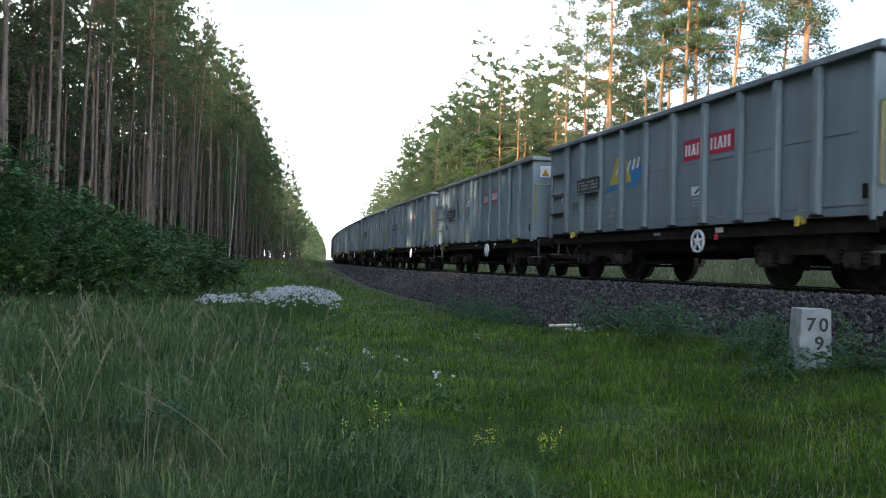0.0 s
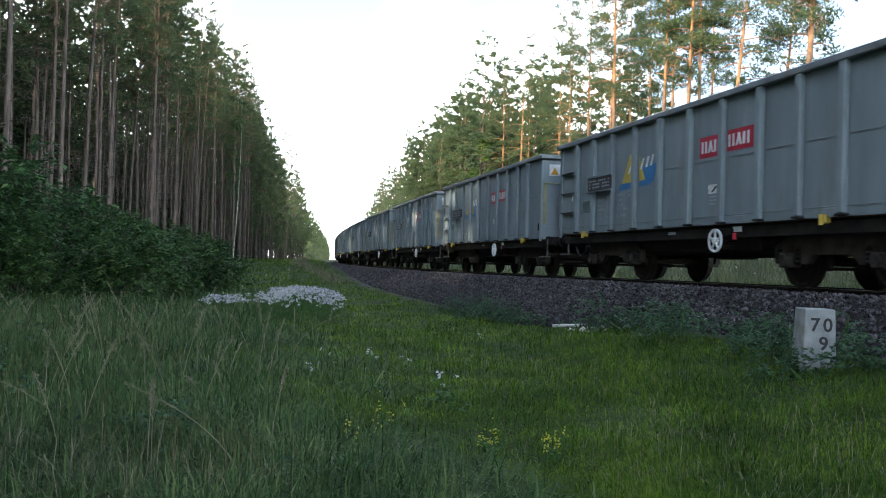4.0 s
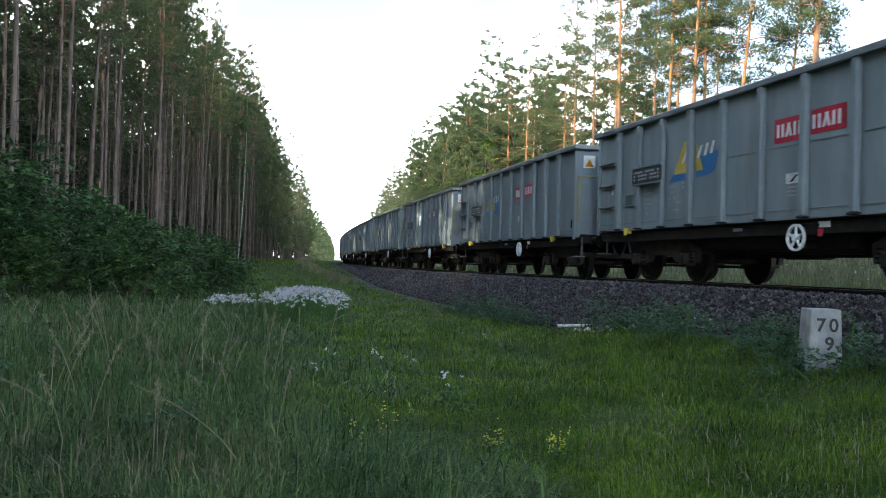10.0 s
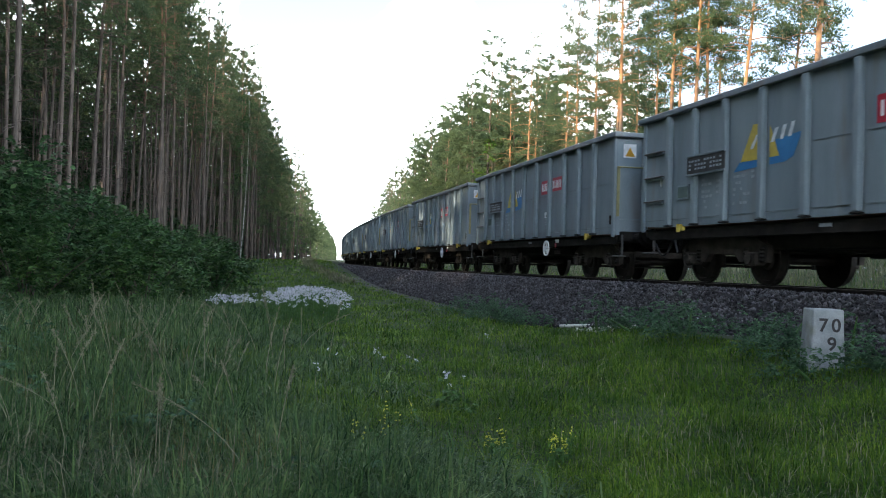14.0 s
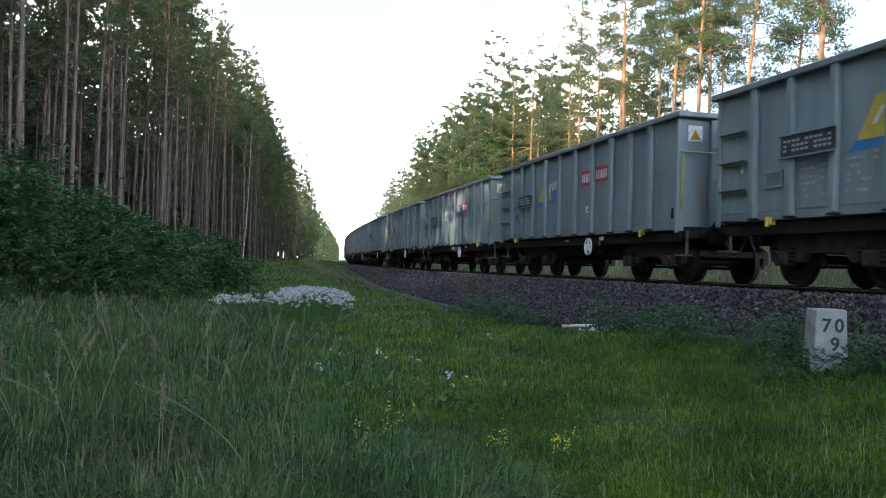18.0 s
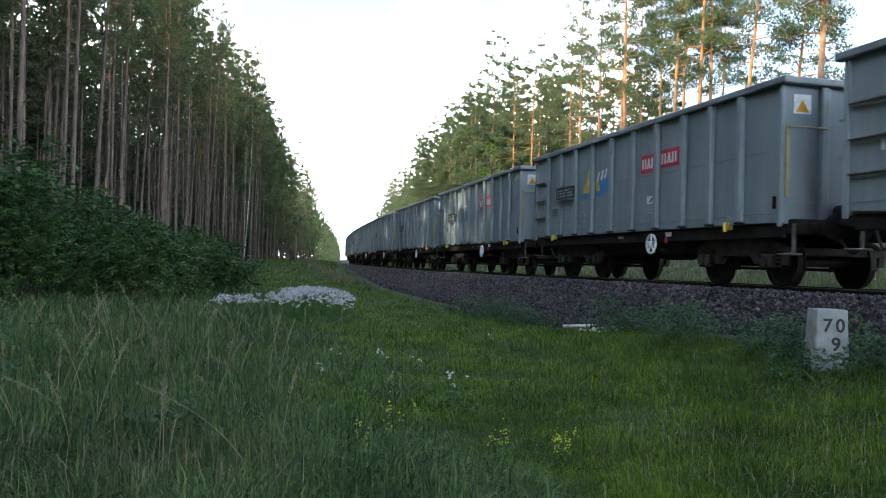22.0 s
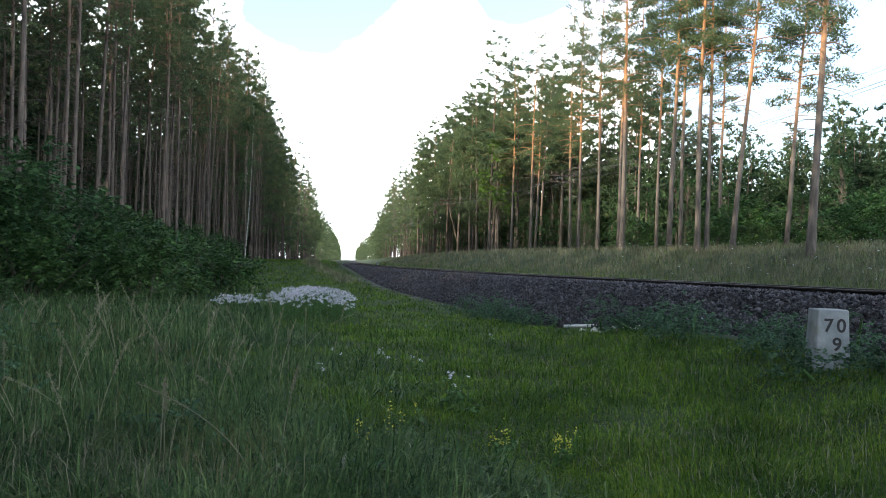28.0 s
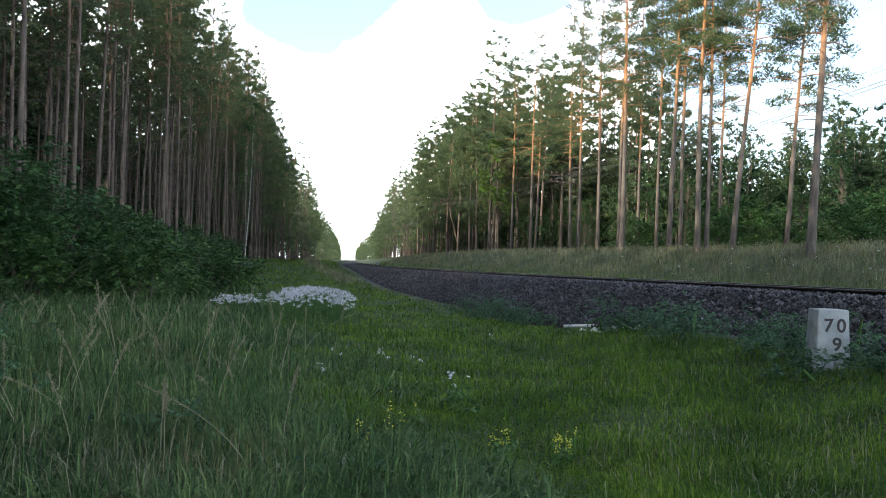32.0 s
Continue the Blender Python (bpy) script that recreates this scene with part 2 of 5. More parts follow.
M_ROW_BARK = upper_orange(surface("open_grown_pine_bark", (0.045, 0.041, 0.037), (0.105, 0.093, 0.084), 5.0, 0.95, 0.8, 0.0, 22, stretch=(1, 1, 0.25), dist=0.03), (0.19, 0.095, 0.045), (0.42, 0.23, 0.115), (0.44, 0.68))
upper_orange(M_BARK, (0.12, 0.075, 0.048), (0.26, 0.165, 0.11), (0.58, 0.95))
M_BIRCH = surface("birch_bark", (0.36, 0.36, 0.34), (0.55, 0.54, 0.51), 5.0, 0.8, 0.3, 0.0, 30, dirt=(0.06, 0.055, 0.05), dirt_scale=5.0, dirt_at=(0.42, 0.6), stretch=(0.5, 0.5, 2.0))
M_TWIG = surface("dead_branch", (0.06, 0.05, 0.042), (0.11, 0.095, 0.08), 5.0, 0.9, 0.3)
M_POLE = surface("tarred_pole", (0.06, 0.048, 0.038), (0.11, 0.09, 0.07), 3.0, 0.9, 0.4, stretch=(1, 1, 0.2))
M_PORCELAIN = surface("brown_insulator", (0.10, 0.075, 0.06), (0.16, 0.12, 0.09), 5.0, 0.25, 0.0)
M_WIRE = surface("grey_wire", (0.07, 0.075, 0.08), (0.12, 0.125, 0.13), 5.0, 0.5, 0.0, 0.6)
M_PETAL = surface("pale_petals", (0.4, 0.41, 0.49), (0.54, 0.55, 0.62), 3.0, 0.6, 0.0, island=0.15, through_light=0.3)
M_PETAL_YELLOW = surface("yellow_petals", (0.38, 0.38, 0.05), (0.5, 0.5, 0.08), 3.0, 0.6, 0.0, island=0.15, through_light=0.3)
M_PIPE = surface("whitewashed_pipe", (0.5, 0.5, 0.48), (0.66, 0.66, 0.63), 5.0, 0.7, 0.2)
# undergrowth leaves toned dark to carry the shade inside the forest
M_SHADE_LEAF = surface("shade_toned_undergrowth", (0.014, 0.04, 0.015), (0.032, 0.073, 0.026), 0.5, 0.6, 0.0, 0.0, 3.0, island=0.4, through_light=0.3, spec=0.12)
M_WEED = surface("blue_green_weeds", (0.03, 0.075, 0.038), (0.065, 0.13, 0.07), 1.5, 0.6, 0.0, 0.0, 3.0, island=0.35, through_light=0.3)
M_STEM = surface("green_stems", (0.03, 0.08, 0.02), (0.05, 0.11, 0.03), 2.0, 0.6, 0.0)
M_INK = surface("black_numerals", (0.02, 0.02, 0.022), (0.04, 0.04, 0.042), 20.0, 0.7, 0.05)
M_RUBBLE = surface("pale_rubble", (0.3, 0.3, 0.29), (0.5, 0.5, 0.48), 6.0, 0.9, 0.3, island=0.3)
M_OLIVE = surface("olive_grass_blades", (0.06, 0.072, 0.024), (0.125, 0.118, 0.05), 1.2, 0.65, 0.0, 0.0, 2.0, island=0.4, through_light=0.25, spec=0.1)
M_STALK = surface("seeding_stalks", (0.135, 0.135, 0.09), (0.24, 0.23, 0.165), 0.6, 0.7, 0.0, 0.0, 2.0, island=0.3, through_light=0.25, spec=0.1)
# ---- mesh helpers ----
def part(name, bm, material, parent=None, label="", kind=""):
    """Links a bmesh as one mesh object, under a thing or a part where one is given."""
    me = bpy.data.meshes.new(name)
    bm.to_mesh(me)
    bm.free()
    me.materials.append(material)
    ob = new(name, me)
    ob.parent = parent
    return tagged(ob, label=label, kind=kind)


def shared(name, me, parent=None, m=None):
    ob = new(name, me)
    ob.parent = parent
    if m is not None:
        ob.matrix_basis = m
    return ob


def box(bm, c, size, m=None, bevel=0.0):
    r = bmesh.ops.create_cube(bm, size=1.0)
    q = Matrix.Translation(c) @ (m or Matrix()) @ Matrix.Diagonal((*size, 1))
    bmesh.ops.transform(bm, matrix=q, verts=r["verts"])
    if bevel:
        edges = list({e for v in r["verts"] for e in v.link_edges})
        bmesh.ops.bevel(bm, geom=edges, offset=bevel, segments=1, affect="EDGES", profile=0.5)
    return bm


def rod(bm, a, b, r0, r1=None, seg=10, caps=True):
    a, b = Vector(a), Vector(b)
    d = b - a
    q = Matrix.Translation((a + b) / 2) @ d.to_track_quat("Z", "Y").to_matrix().to_4x4()
    bmesh.ops.create_cone(bm, cap_ends=caps, segments=seg, radius1=r0, radius2=r0 if r1 is None else r1, depth=d.length, matrix=q)
    return bm


def bms():
    return bmesh.new()


def ring(bm, c, axis_m, r_out, r_in, depth, seg=20):
    """A flat ring with a square section."""
    vs = []
    for i in range(seg):
        a = 2 * pi * i / seg
        for r, h in ((r_out, -1), (r_out, 1), (r_in, 1), (r_in, -1)):
            vs.append(bm.verts.new(Vector(c) + axis_m @ Vector((r * cos(a), r * sin(a), h * depth / 2))))
    for i in range(seg):
        p, q = 4 * i, 4 * ((i + 1) % seg)
        for j in range(4):
            bm.faces.new((vs[p + j], vs[q + j], vs[q + (j + 1) % 4], vs[p + (j + 1) % 4]))
    return bm


def lathe(bm, outline, m, seg=20):
    """Turns an outline of (radius, height) round the local z axis of m."""
    rows = [[bm.verts.new(m @ Vector((r * cos(2 * pi * i / seg), r * sin(2 * pi * i / seg), h))) for i in range(seg)] for r, h in outline]
    for a, b in zip(rows, rows[1:]):
        for i in range(seg):
            j = (i + 1) % seg
            bm.faces.new((a[i], a[j], b[j], b[i]))
    bm.faces.new(rows[0][::-1])
    bm.faces.new(rows[-1])
    return bm


def raw(name, verts, faces, material, parent=None, label="", kind="", smooth_it=False):
    """A mesh from arrays: faces all of one corner count."""
    verts, faces = np.asarray(verts, np.float32), np.asarray(faces, np.int32)
    me = bpy.data.meshes.new(name)
    me.vertices.add(len(verts))
    me.vertices.foreach_set("co", verts.ravel())
    n = faces.shape[1]
    me.loops.add(faces.size)
    me.loops.foreach_set("vertex_index", faces.ravel())
    me.polygons.add(len(faces))
    me.polygons.foreach_set("loop_start", np.arange(0, faces.size, n, dtype=np.int32))
    me.polygons.foreach_set("loop_total", np.full(len(faces), n, np.int32))
    if smooth_it:
        me.polygons.foreach_set("use_smooth", np.ones(len(faces), bool))
    me.update(calc_edges=True)
    me.materials.append(material)
    ob = new(name, me)
    ob.parent = parent
    return tagged(ob, label=label, kind=kind)


def tube(points, radii, seg=6):
    """A tapered tube along points."""
    p, r = np.asarray(points, float), np.asarray(radii, float)
    t = np.gradient(p, axis=0)
    t /= np.linalg.norm(t, axis=1, keepdims=True)
    ref = np.where(np.abs(t[:, 2:3]) > 0.9, np.array([[1.0, 0, 0]]), np.array([[0, 0, 1.0]]))
    a = np.cross(t, ref)
    a /= np.linalg.norm(a, axis=1, keepdims=True)
    b = np.cross(t, a)
    k = 2 * pi * np.arange(seg) / seg
    v = p[:, None] + r[:, None, None] * (a[:, None] * np.cos(k)[None, :, None] + b[:, None] * np.sin(k)[None, :, None])
    i = (np.arange(len(p) - 1)[:, None] * seg + np.arange(seg)[None]).ravel()
    j = (np.arange(len(p) - 1)[:, None] * seg + (np.arange(seg)[None] + 1) % seg).ravel()
    return v.reshape(-1, 3), np.stack([i, j, j + seg, i + seg], -1)


def sheet(xs, ys, height):
    gx, gy = np.meshgrid(xs, ys)
    v = np.stack([gx, gy, height(gx, gy)], -1).reshape(-1, 3)
    n, m = len(xs), len(ys)
    i = (np.arange(m - 1)[:, None] * n + np.arange(n - 1)[None, :]).ravel()
    return v, np.stack([i, i + 1, i + n + 1, i + n], -1)


# ---- ground ----
def spaced(*spans):
    return np.unique(np.round(np.concatenate([np.arange(a, b + 1e-6, d) for a, b, d in spans]), 3))


gx = spaced((-3200, -400, 400), (-400, -200, 40), (-200, -80, 8), (-80, -24, 2.0), (-24, 24, 0.4), (24, 60, 2.0), (60, 400, 40), (400, 3200, 400))
gy = spaced((-3200, -400, 400), (-400, -40, 30), (-40, 0, 2.0), (0, 60, 0.4), (60, 160, 1.0), (160, 400, 8), (400, 1600, 40), (1600, 4400, 400))
v, f = sheet(gx, gy, ground_z)
ground = raw("ground", v, f, M_GROUND, label="green meadow ground beside the railway line", kind="structure", smooth_it=True)
tagged(ground, category="ground")


# ---- track ----
def swept(outline, s_values, closed=False):
    """A band along the track; outline of (side distance, height over the rail's head)."""
    o, z = np.array(outline, float).T
    s = np.asarray(s_values, float)[:, None]
    x, y, h = on_track(s + 0 * o, o[None, :], z[None, :])
    v, n, m = np.stack([x, y, h], -1).reshape(-1, 3), len(o), len(s)
    c = n if closed else n - 1
    a = (np.arange(m - 1)[:, None] * n + np.arange(c)[None, :]).ravel()
    b = (np.arange(m - 1)[:, None] * n + (np.arange(c)[None, :] + 1) % n).ravel()
    return v, np.stack([a, b, b + n, a + n], -1)


track = tagged(new("railway_track"), "single railway track on a dark stone ballast bed", "track", kind="structure")
near_s, all_s = np.arange(-40, 160, 0.5), np.concatenate([np.arange(-880, -40, 10), np.arange(-40, 220, 1.0), np.arange(220, 890, 6)])
BED = [(3.5, -1.4), (3.05, -1.0), (1.85, -0.26), (1.55, -0.14), (0.95, -0.11), (0.85, -0.17), (0.0, -0.17), (-0.85, -0.17), (-0.95, -0.11), (-1.55, -0.14), (-1.85, -0.26), (-2.6, -0.62), (-3.2, -1.0)]
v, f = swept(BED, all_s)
raw("ballast_bed", v, f, M_BED, track, "crushed stone bed, near-black for the shade between stones", smooth_it=True)
RAIL = [(-0.075, -0.172), (0.075, -0.172), (0.07, -0.158), (0.012, -0.14), (0.012, -0.045), (0.036, -0.035), (0.036, -0.006), (-0.036, -0.006), (-0.036, -0.035), (-0.012, -0.045), (-0.012, -0.14), (-0.07, -0.158)]
for side in (0.7535, -0.7535):
    v, f = swept([(o + side, z) for o, z in RAIL], all_s, True)
    rail = raw("rail", v, f, M_RAIL, track, "rusty steel rail")
    v, f = swept([(side - 0.034, -0.0058), (side - 0.03, 0.0), (side + 0.03, 0.0), (side + 0.034, -0.0058)], all_s)
    raw("running_surface", v, f, M_RAILTOP, rail, "worn bright running surface")
bm = bms()
box(bm, (0, 0, 0), (0.26, 2.5, 0.2), bevel=0.02)
sleeper = part("sleeper", bm, M_CONCRETE, track, "grey concrete sleeper")
for i in range(150):
    ob = sleeper if i == 0 else shared("sleeper", sleeper.data, track)
    s = -24 + 0.6 * i
    x, y, z = on_track(s, 0.0, -0.272)
    ob.matrix_basis = pose(x, y, z, 0, 0, 90 - math.degrees(float(np.interp(s, LINE_S, LINE_TURN))))


def stones(count, s0, s1, o0, o1, lift, size, seed, name, label):
    """Crushed stones, each its own lump, strewn over the bed."""
    rng = np.random.default_rng(seed)
    s, o = rng.uniform(s0, s1, count), rng.uniform(o0, o1, count)
    bo, bz = np.array(BED)[::-1].T
    x, y, z = on_track(s, o, np.interp(o, bo, bz))
    c = np.stack([x, y, z + rng.uniform(0, lift, count)], -1)
    shape = np.array([(1, 0, 0.1), (0.3, 0.95, 0.15), (-0.8, 0.6, -0.1), (-0.8, -0.6, 0.1), (0.3, -0.95, -0.1), (0.1, 0.1, 0.85), (0, -0.1, -0.85)])
    tri = np.array([(0, 1, 5), (1, 2, 5), (2, 3, 5), (3, 4, 5), (4, 0, 5), (1, 0, 6), (2, 1, 6), (3, 2, 6), (4, 3, 6), (0, 4, 6)])
    p = shape[None] * rng.uniform(0.65, 1.25, (count, 7, 1)) * rng.uniform(size[0], size[1], (count, 1, 1)) * rng.uniform((0.9, 0.6, 0.4), (1.5, 1.0, 0.8), (count, 1, 3))
    q = rng.normal(size=(count, 4))
    q /= np.linalg.norm(q, axis=1, keepdims=True)
    w, i, j, k = q.T
    r = np.stack([1 - 2 * (j * j + k * k), 2 * (i * j - k * w), 2 * (i * k + j * w), 2 * (i * j + k * w), 1 - 2 * (i * i + k * k), 2 * (j * k - i * w),
                  2 * (i * k - j * w), 2 * (j * k + i * w), 1 - 2 * (i * i + j * j)], -1).reshape(-1, 3, 3)
    p = np.einsum("nij,nkj->nki", r, p) + c[:, None]
    f = tri[None] + 7 * np.arange(count)[:, None, None]
    ob = raw(name, p.reshape(-1, 3), f.reshape(-1, 3), M_STONE, None, label, "stuff")
    return tagged(ob, category="gravel")


stones(27000, -13, 22, 1.0, 3.2, 0.045, (0.022, 0.046), 3, "ballast_stones", "dark grey-brown crushed ballast stones on the slope")
stones(11000, 22, 90, 1.2, 3.2, 0.04, (0.03, 0.065), 4, "ballast_stones", "dark grey-brown crushed ballast stones farther along the slope")
# ---- the train ----
M_RAIL_PAINT = surface("worn_yellow_paint", (0.17, 0.165, 0.085), (0.25, 0.24, 0.13), 5.0, 0.6, 0.1)
M_STEP = surface("scuffed_step_steel", (0.06, 0.062, 0.064), (0.12, 0.122, 0.125), 8.0, 0.6, 0.2, 0.3, dirt=(0.05, 0.04, 0.03), dirt_scale=5.0)
COUPLED = 14.04
RIBS = (-5.05, -4.02, -2.95, -1.78, -0.6, 0.6, 1.78, 2.95, 4.02, 5.05)
SIDE, TOP, SILL = 1.40, 3.66, 1.155
WHEEL_R, PIVOTS, AXLE = 0.48, (4.38, -3.6), 1.08


def side_plate(x0, x1, z0, z1, proud, thick=0.004, side=-1):
    bm = bms()
    box(bm, ((x0 + x1) / 2, side * (SIDE + proud), (z0 + z1) / 2), (x1 - x0, thick, z1 - z0))
    return bm


def plate(bm, points, y, thick=0.004):
    """A flat plate of any outline in the side's plane, with depth."""
    a = [bm.verts.new((x, y, z)) for x, z in points]
    b = [bm.verts.new((x, y + thick, z)) for x, z in points]
    bm.faces.new(a), bm.faces.new(b[::-1])
    for i in range(len(a)):
        j = (i + 1) % len(a)
        bm.faces.new((a[j], a[i], b[i], b[j]))
    bmesh.ops.recalc_face_normals(bm, faces=bm.faces)
    return bm


def flat_shape(points, y):
    return plate(bms(), points, y)


def build_bogie(wagon, x0):
    bm = bms()
    for y in (-1.0, 1.0):
        # side frame: a beam that dips in the middle and reaches over both axle boxes
        prof = [(-1.5, 0.72), (-1.45, 0.42), (-0.6, 0.42), (-0.45, 0.58), (0.45, 0.58), (0.6, 0.42), (1.45, 0.42), (1.5, 0.72), (1.1, 0.9), (0.5, 0.92), (-0.5, 0.92), (-1.1, 0.9)]
        a = [bm.verts.new((x, y - 0.06, z)) for x, z in prof]
        b = [bm.verts.new((x, y + 0.06, z)) for x, z in prof]
        bm.faces.new(a), bm.faces.new(b[::-1])
        for i in range(len(a)):
            j = (i + 1) % len(a)
            bm.faces.new((a[j], a[i], b[i], b[j]))
    box(bm, (0, 0, 0.68), (0.42, 1.94, 0.22), bevel=0.02)
    for x in (-1.46, 1.46):
        box(bm, (x, 0, 0.66), (0.1, 1.9, 0.14), bevel=0.01)
    bmesh.ops.recalc_face_normals(bm, faces=bm.faces)
    bogie = part("bogie", bm, M_BOGIE, wagon, "dusty dark cast bogie frame")
    bogie.matrix_basis = pose(x0, 0, 0)
    for x in (-AXLE, AXLE):
        for y in (-1.04, 1.04):
            bm = bms()
            box(bm, (x, y, WHEEL_R), (0.3, 0.26, 0.26), bevel=0.03)
            rod(bm, (x, y - 0.17, WHEEL_R), (x, y + 0.17, WHEEL_R), 0.1, seg=12)
            part("axle_box", bm, M_BOGIE, bogie)
            for d in (-0.25, 0.25):
                bm = bms()
                lathe(bm, [(r, 0.42 + 0.035 * k) for k, r in enumerate((0.06, 0.085, 0.06, 0.085, 0.06, 0.085, 0.06, 0.085, 0.06))], Matrix.Translation((x + d, y, 0)), 8)
                part("coil_spring", bm, M_UNDER, bogie)
        bm = bms()
        rod(bm, (0, -1.0, 0), (0, 1.0, 0), 0.085, seg=12)
        for y in (-1, 1):
            m = Matrix.Translation((0, y * 0.755, 0)) @ Matrix.Rotation(-y * pi / 2, 4, "X")
            lathe(bm, [(0.51, -0.085), (0.51, -0.06), (WHEEL_R, -0.05), (WHEEL_R - 0.005, 0.06), (WHEEL_R - 0.07, 0.06), (WHEEL_R - 0.09, 0.02), (0.2, 0.0), (0.16, 0.06), (0.1, 0.06)], m, 22)
        wheelset = part("wheelset", bm, M_WHEEL, bogie, "dark steel wheels on an axle")
        wheelset.matrix_basis = pose(x, 0, WHEEL_R)
    bm = bms()
    for x in (-0.42, 0.42):
        for y in (-0.76, 0.76):
            box(bm, (x, y, WHEEL_R), (0.09, 0.1, 0.34), bevel=0.015)
    rod(bm, (-0.42, -0.8, 0.35), (-0.42, 0.8, 0.35), 0.03, seg=8)
    rod(bm, (0.42, -0.8, 0.35), (0.42, 0.8, 0.35), 0.03, seg=8)
    part("brake_gear", bm, M_UNDER, bogie)
    return bogie


def build_wagon():
    wagon = tagged(new("gondola_wagon"), "grey open gondola freight wagon with ribbed steel sides", "freight wagon", "wagons of the freight train")
    # the tub: two sides, two ends and a floor, with thickness
    bm = bms()
    for y in (-1, 1):
        lower = [(-6.26, 1.2), (-5.4, SILL), (5.4, SILL), (6.26, 1.15), (6.26, 3.56), (-6.26, 3.56)]
        a = [bm.verts.new((x, y * SIDE, z)) for x, z in lower]
        b = [bm.verts.new((x, y * (SIDE - 0.05), z)) for x, z in lower]
        bm.faces.new(a), bm.faces.new(b[::-1])
        for i in range(6):
            j = (i + 1) % 6
            bm.faces.new((a[j], a[i], b[i], b[j]))
    bmesh.ops.recalc_face_normals(bm, faces=bm.faces)
    body = part("side_wall", bm, M_PAINT, wagon, "grey painted steel side sheets")
    for x in (-6.2, 6.2):
        bm = bms()
        box(bm, (x, 0, 2.35), (0.06, 2 * SIDE - 0.11, 2.44))
        part("end_wall", bm, M_PAINT, wagon)
        for y in (-0.62, 0.62):
            bm = bms()
            box(bm, (x + (0.09 if x > 0 else -0.09), y, 2.33), (0.12, 0.16, 2.4), bevel=0.02)
            part("end_stanchion", bm, M_RIB, wagon)
        bm = bms()
        box(bm, (x + (0.08 if x > 0 else -0.08), 0, 3.6), (0.24, 2 * SIDE + 0.06, 0.12), bevel=0.015)
        part("end_rail", bm, M_CAP, wagon)
        bm = bms()
        box(bm, (x + (0.06 if x > 0 else -0.06), 0, 1.08), (0.34, 2.5, 0.26), bevel=0.02)
        part("head_stock", bm, M_UNDER, wagon, "dark steel head stock")
    for y in (-1, 1):
        bm = bms()
        box(bm, (0, y * (SIDE + 0.035), 3.6), (12.86, 0.17, 0.13), bevel=0.018)
        part("top_rail", bm, M_CAP, wagon)
        bm = bms()
        box(bm, (0, y * (SIDE + 0.006), 1.31), (12.5, 0.012, 0.016))
        part("sill_seam", bm, M_CAP, wagon)
        bm = bms()
        box(bm, (0, y * 1.26, 1.0), (12.3, 0.1, 0.22), bevel=0.015)
        part("side_sill", bm, M_UNDER, wagon, "dark steel side sill")
    bm = bms()
    box(bm, (0, 0, 2.37), (0.165, 0.11, 2.36), bevel=0.022)
    first = None
    for y in (-1, 1):
        for x in RIBS:
            if first is None:
                first = part("side_rib", bm, M_RIB, wagon, "upright pressed steel rib")
                ob = first
            else:
                ob = shared("side_rib", first.data, wagon)
            ob.matrix_basis = pose(x, y * (SIDE + 0.055), 0)
    bm = bms()
    for x in RIBS:
        box(bm, (x, -(SIDE + 0.055), 1.175), (0.2, 0.12, 0.03), bevel=0.008)
    part("sill_trim", bm, M_UNDER, wagon, "", "stuff")
    for x in (-6.22, 6.22):
        for y in (-1, 1):
            bm = bms()
            box(bm, (x, y * (SIDE + 0.02), 2.3), (0.1, 0.07, 2.46), bevel=0.015)
            part("corner_post", bm, M_PAINT, wagon)
    bm = bms()
    box(bm, (0, 0, 1.18), (12.36, 2.68, 0.08))
    part("floor", bm, M_INSIDE, wagon, "rusty steel floor")
    bm = bms()
    box(bm, (0, 0, 0.98), (12.3, 0.5, 0.3), bevel=0.02)
    for x in (-4.5, -2.2, 0, 2.2, 4.5):
        box(bm, (x, 0, 1.0), (0.2, 2.5, 0.2), bevel=0.01)
    box(bm, (0, 0, 0.86), (4.6, 1.9, 0.42), bevel=0.03)
    part("centre_sill", bm, M_UNDER, wagon, "dark steel underframe")
    bm = bms()
    rod(bm, (-1.2, 0.45, 0.72), (0.1, 0.45, 0.72), 0.2, seg=16)
    part("air_tank", bm, M_UNDER, wagon)
    bm = bms()
    rod(bm, (-1.25, -0.35, 0.78), (-0.55, -0.35, 0.78), 0.12, seg=14)
    part("brake_cylinder", bm, M_UNDER, wagon)
    bm = bms()
    box(bm, (2.1, -0.2, 0.78), (0.4, 0.5, 0.34), bevel=0.03)
    part("valve_box", bm, M_UNDER, wagon)
    bm = bms()
    rod(bm, (-3.2, -0.7, 0.62), (3.2, -0.7, 0.60), 0.025, seg=8)
    rod(bm, (-3.2, 0.2, 0.58), (3.2, 0.2, 0.58), 0.03, seg=8)
    box(bm, (1.4, -0.8, 0.72), (0.12, 0.7, 0.1), bevel=0.01)
    part("brake_rigging", bm, M_UNDER, wagon)
    # markings of the camera's side
    y0 = -(SIDE + 0.006)
    part("label_panel", side_plate(0.92, 1.69, 2.48, 2.90, 0.004), M_RED, wagon, "red panel with worn white bars")
    part("label_panel", side_plate(1.88, 2.70, 2.52, 2.92, 0.004), M_RED, wagon, "red panel with worn white bars")
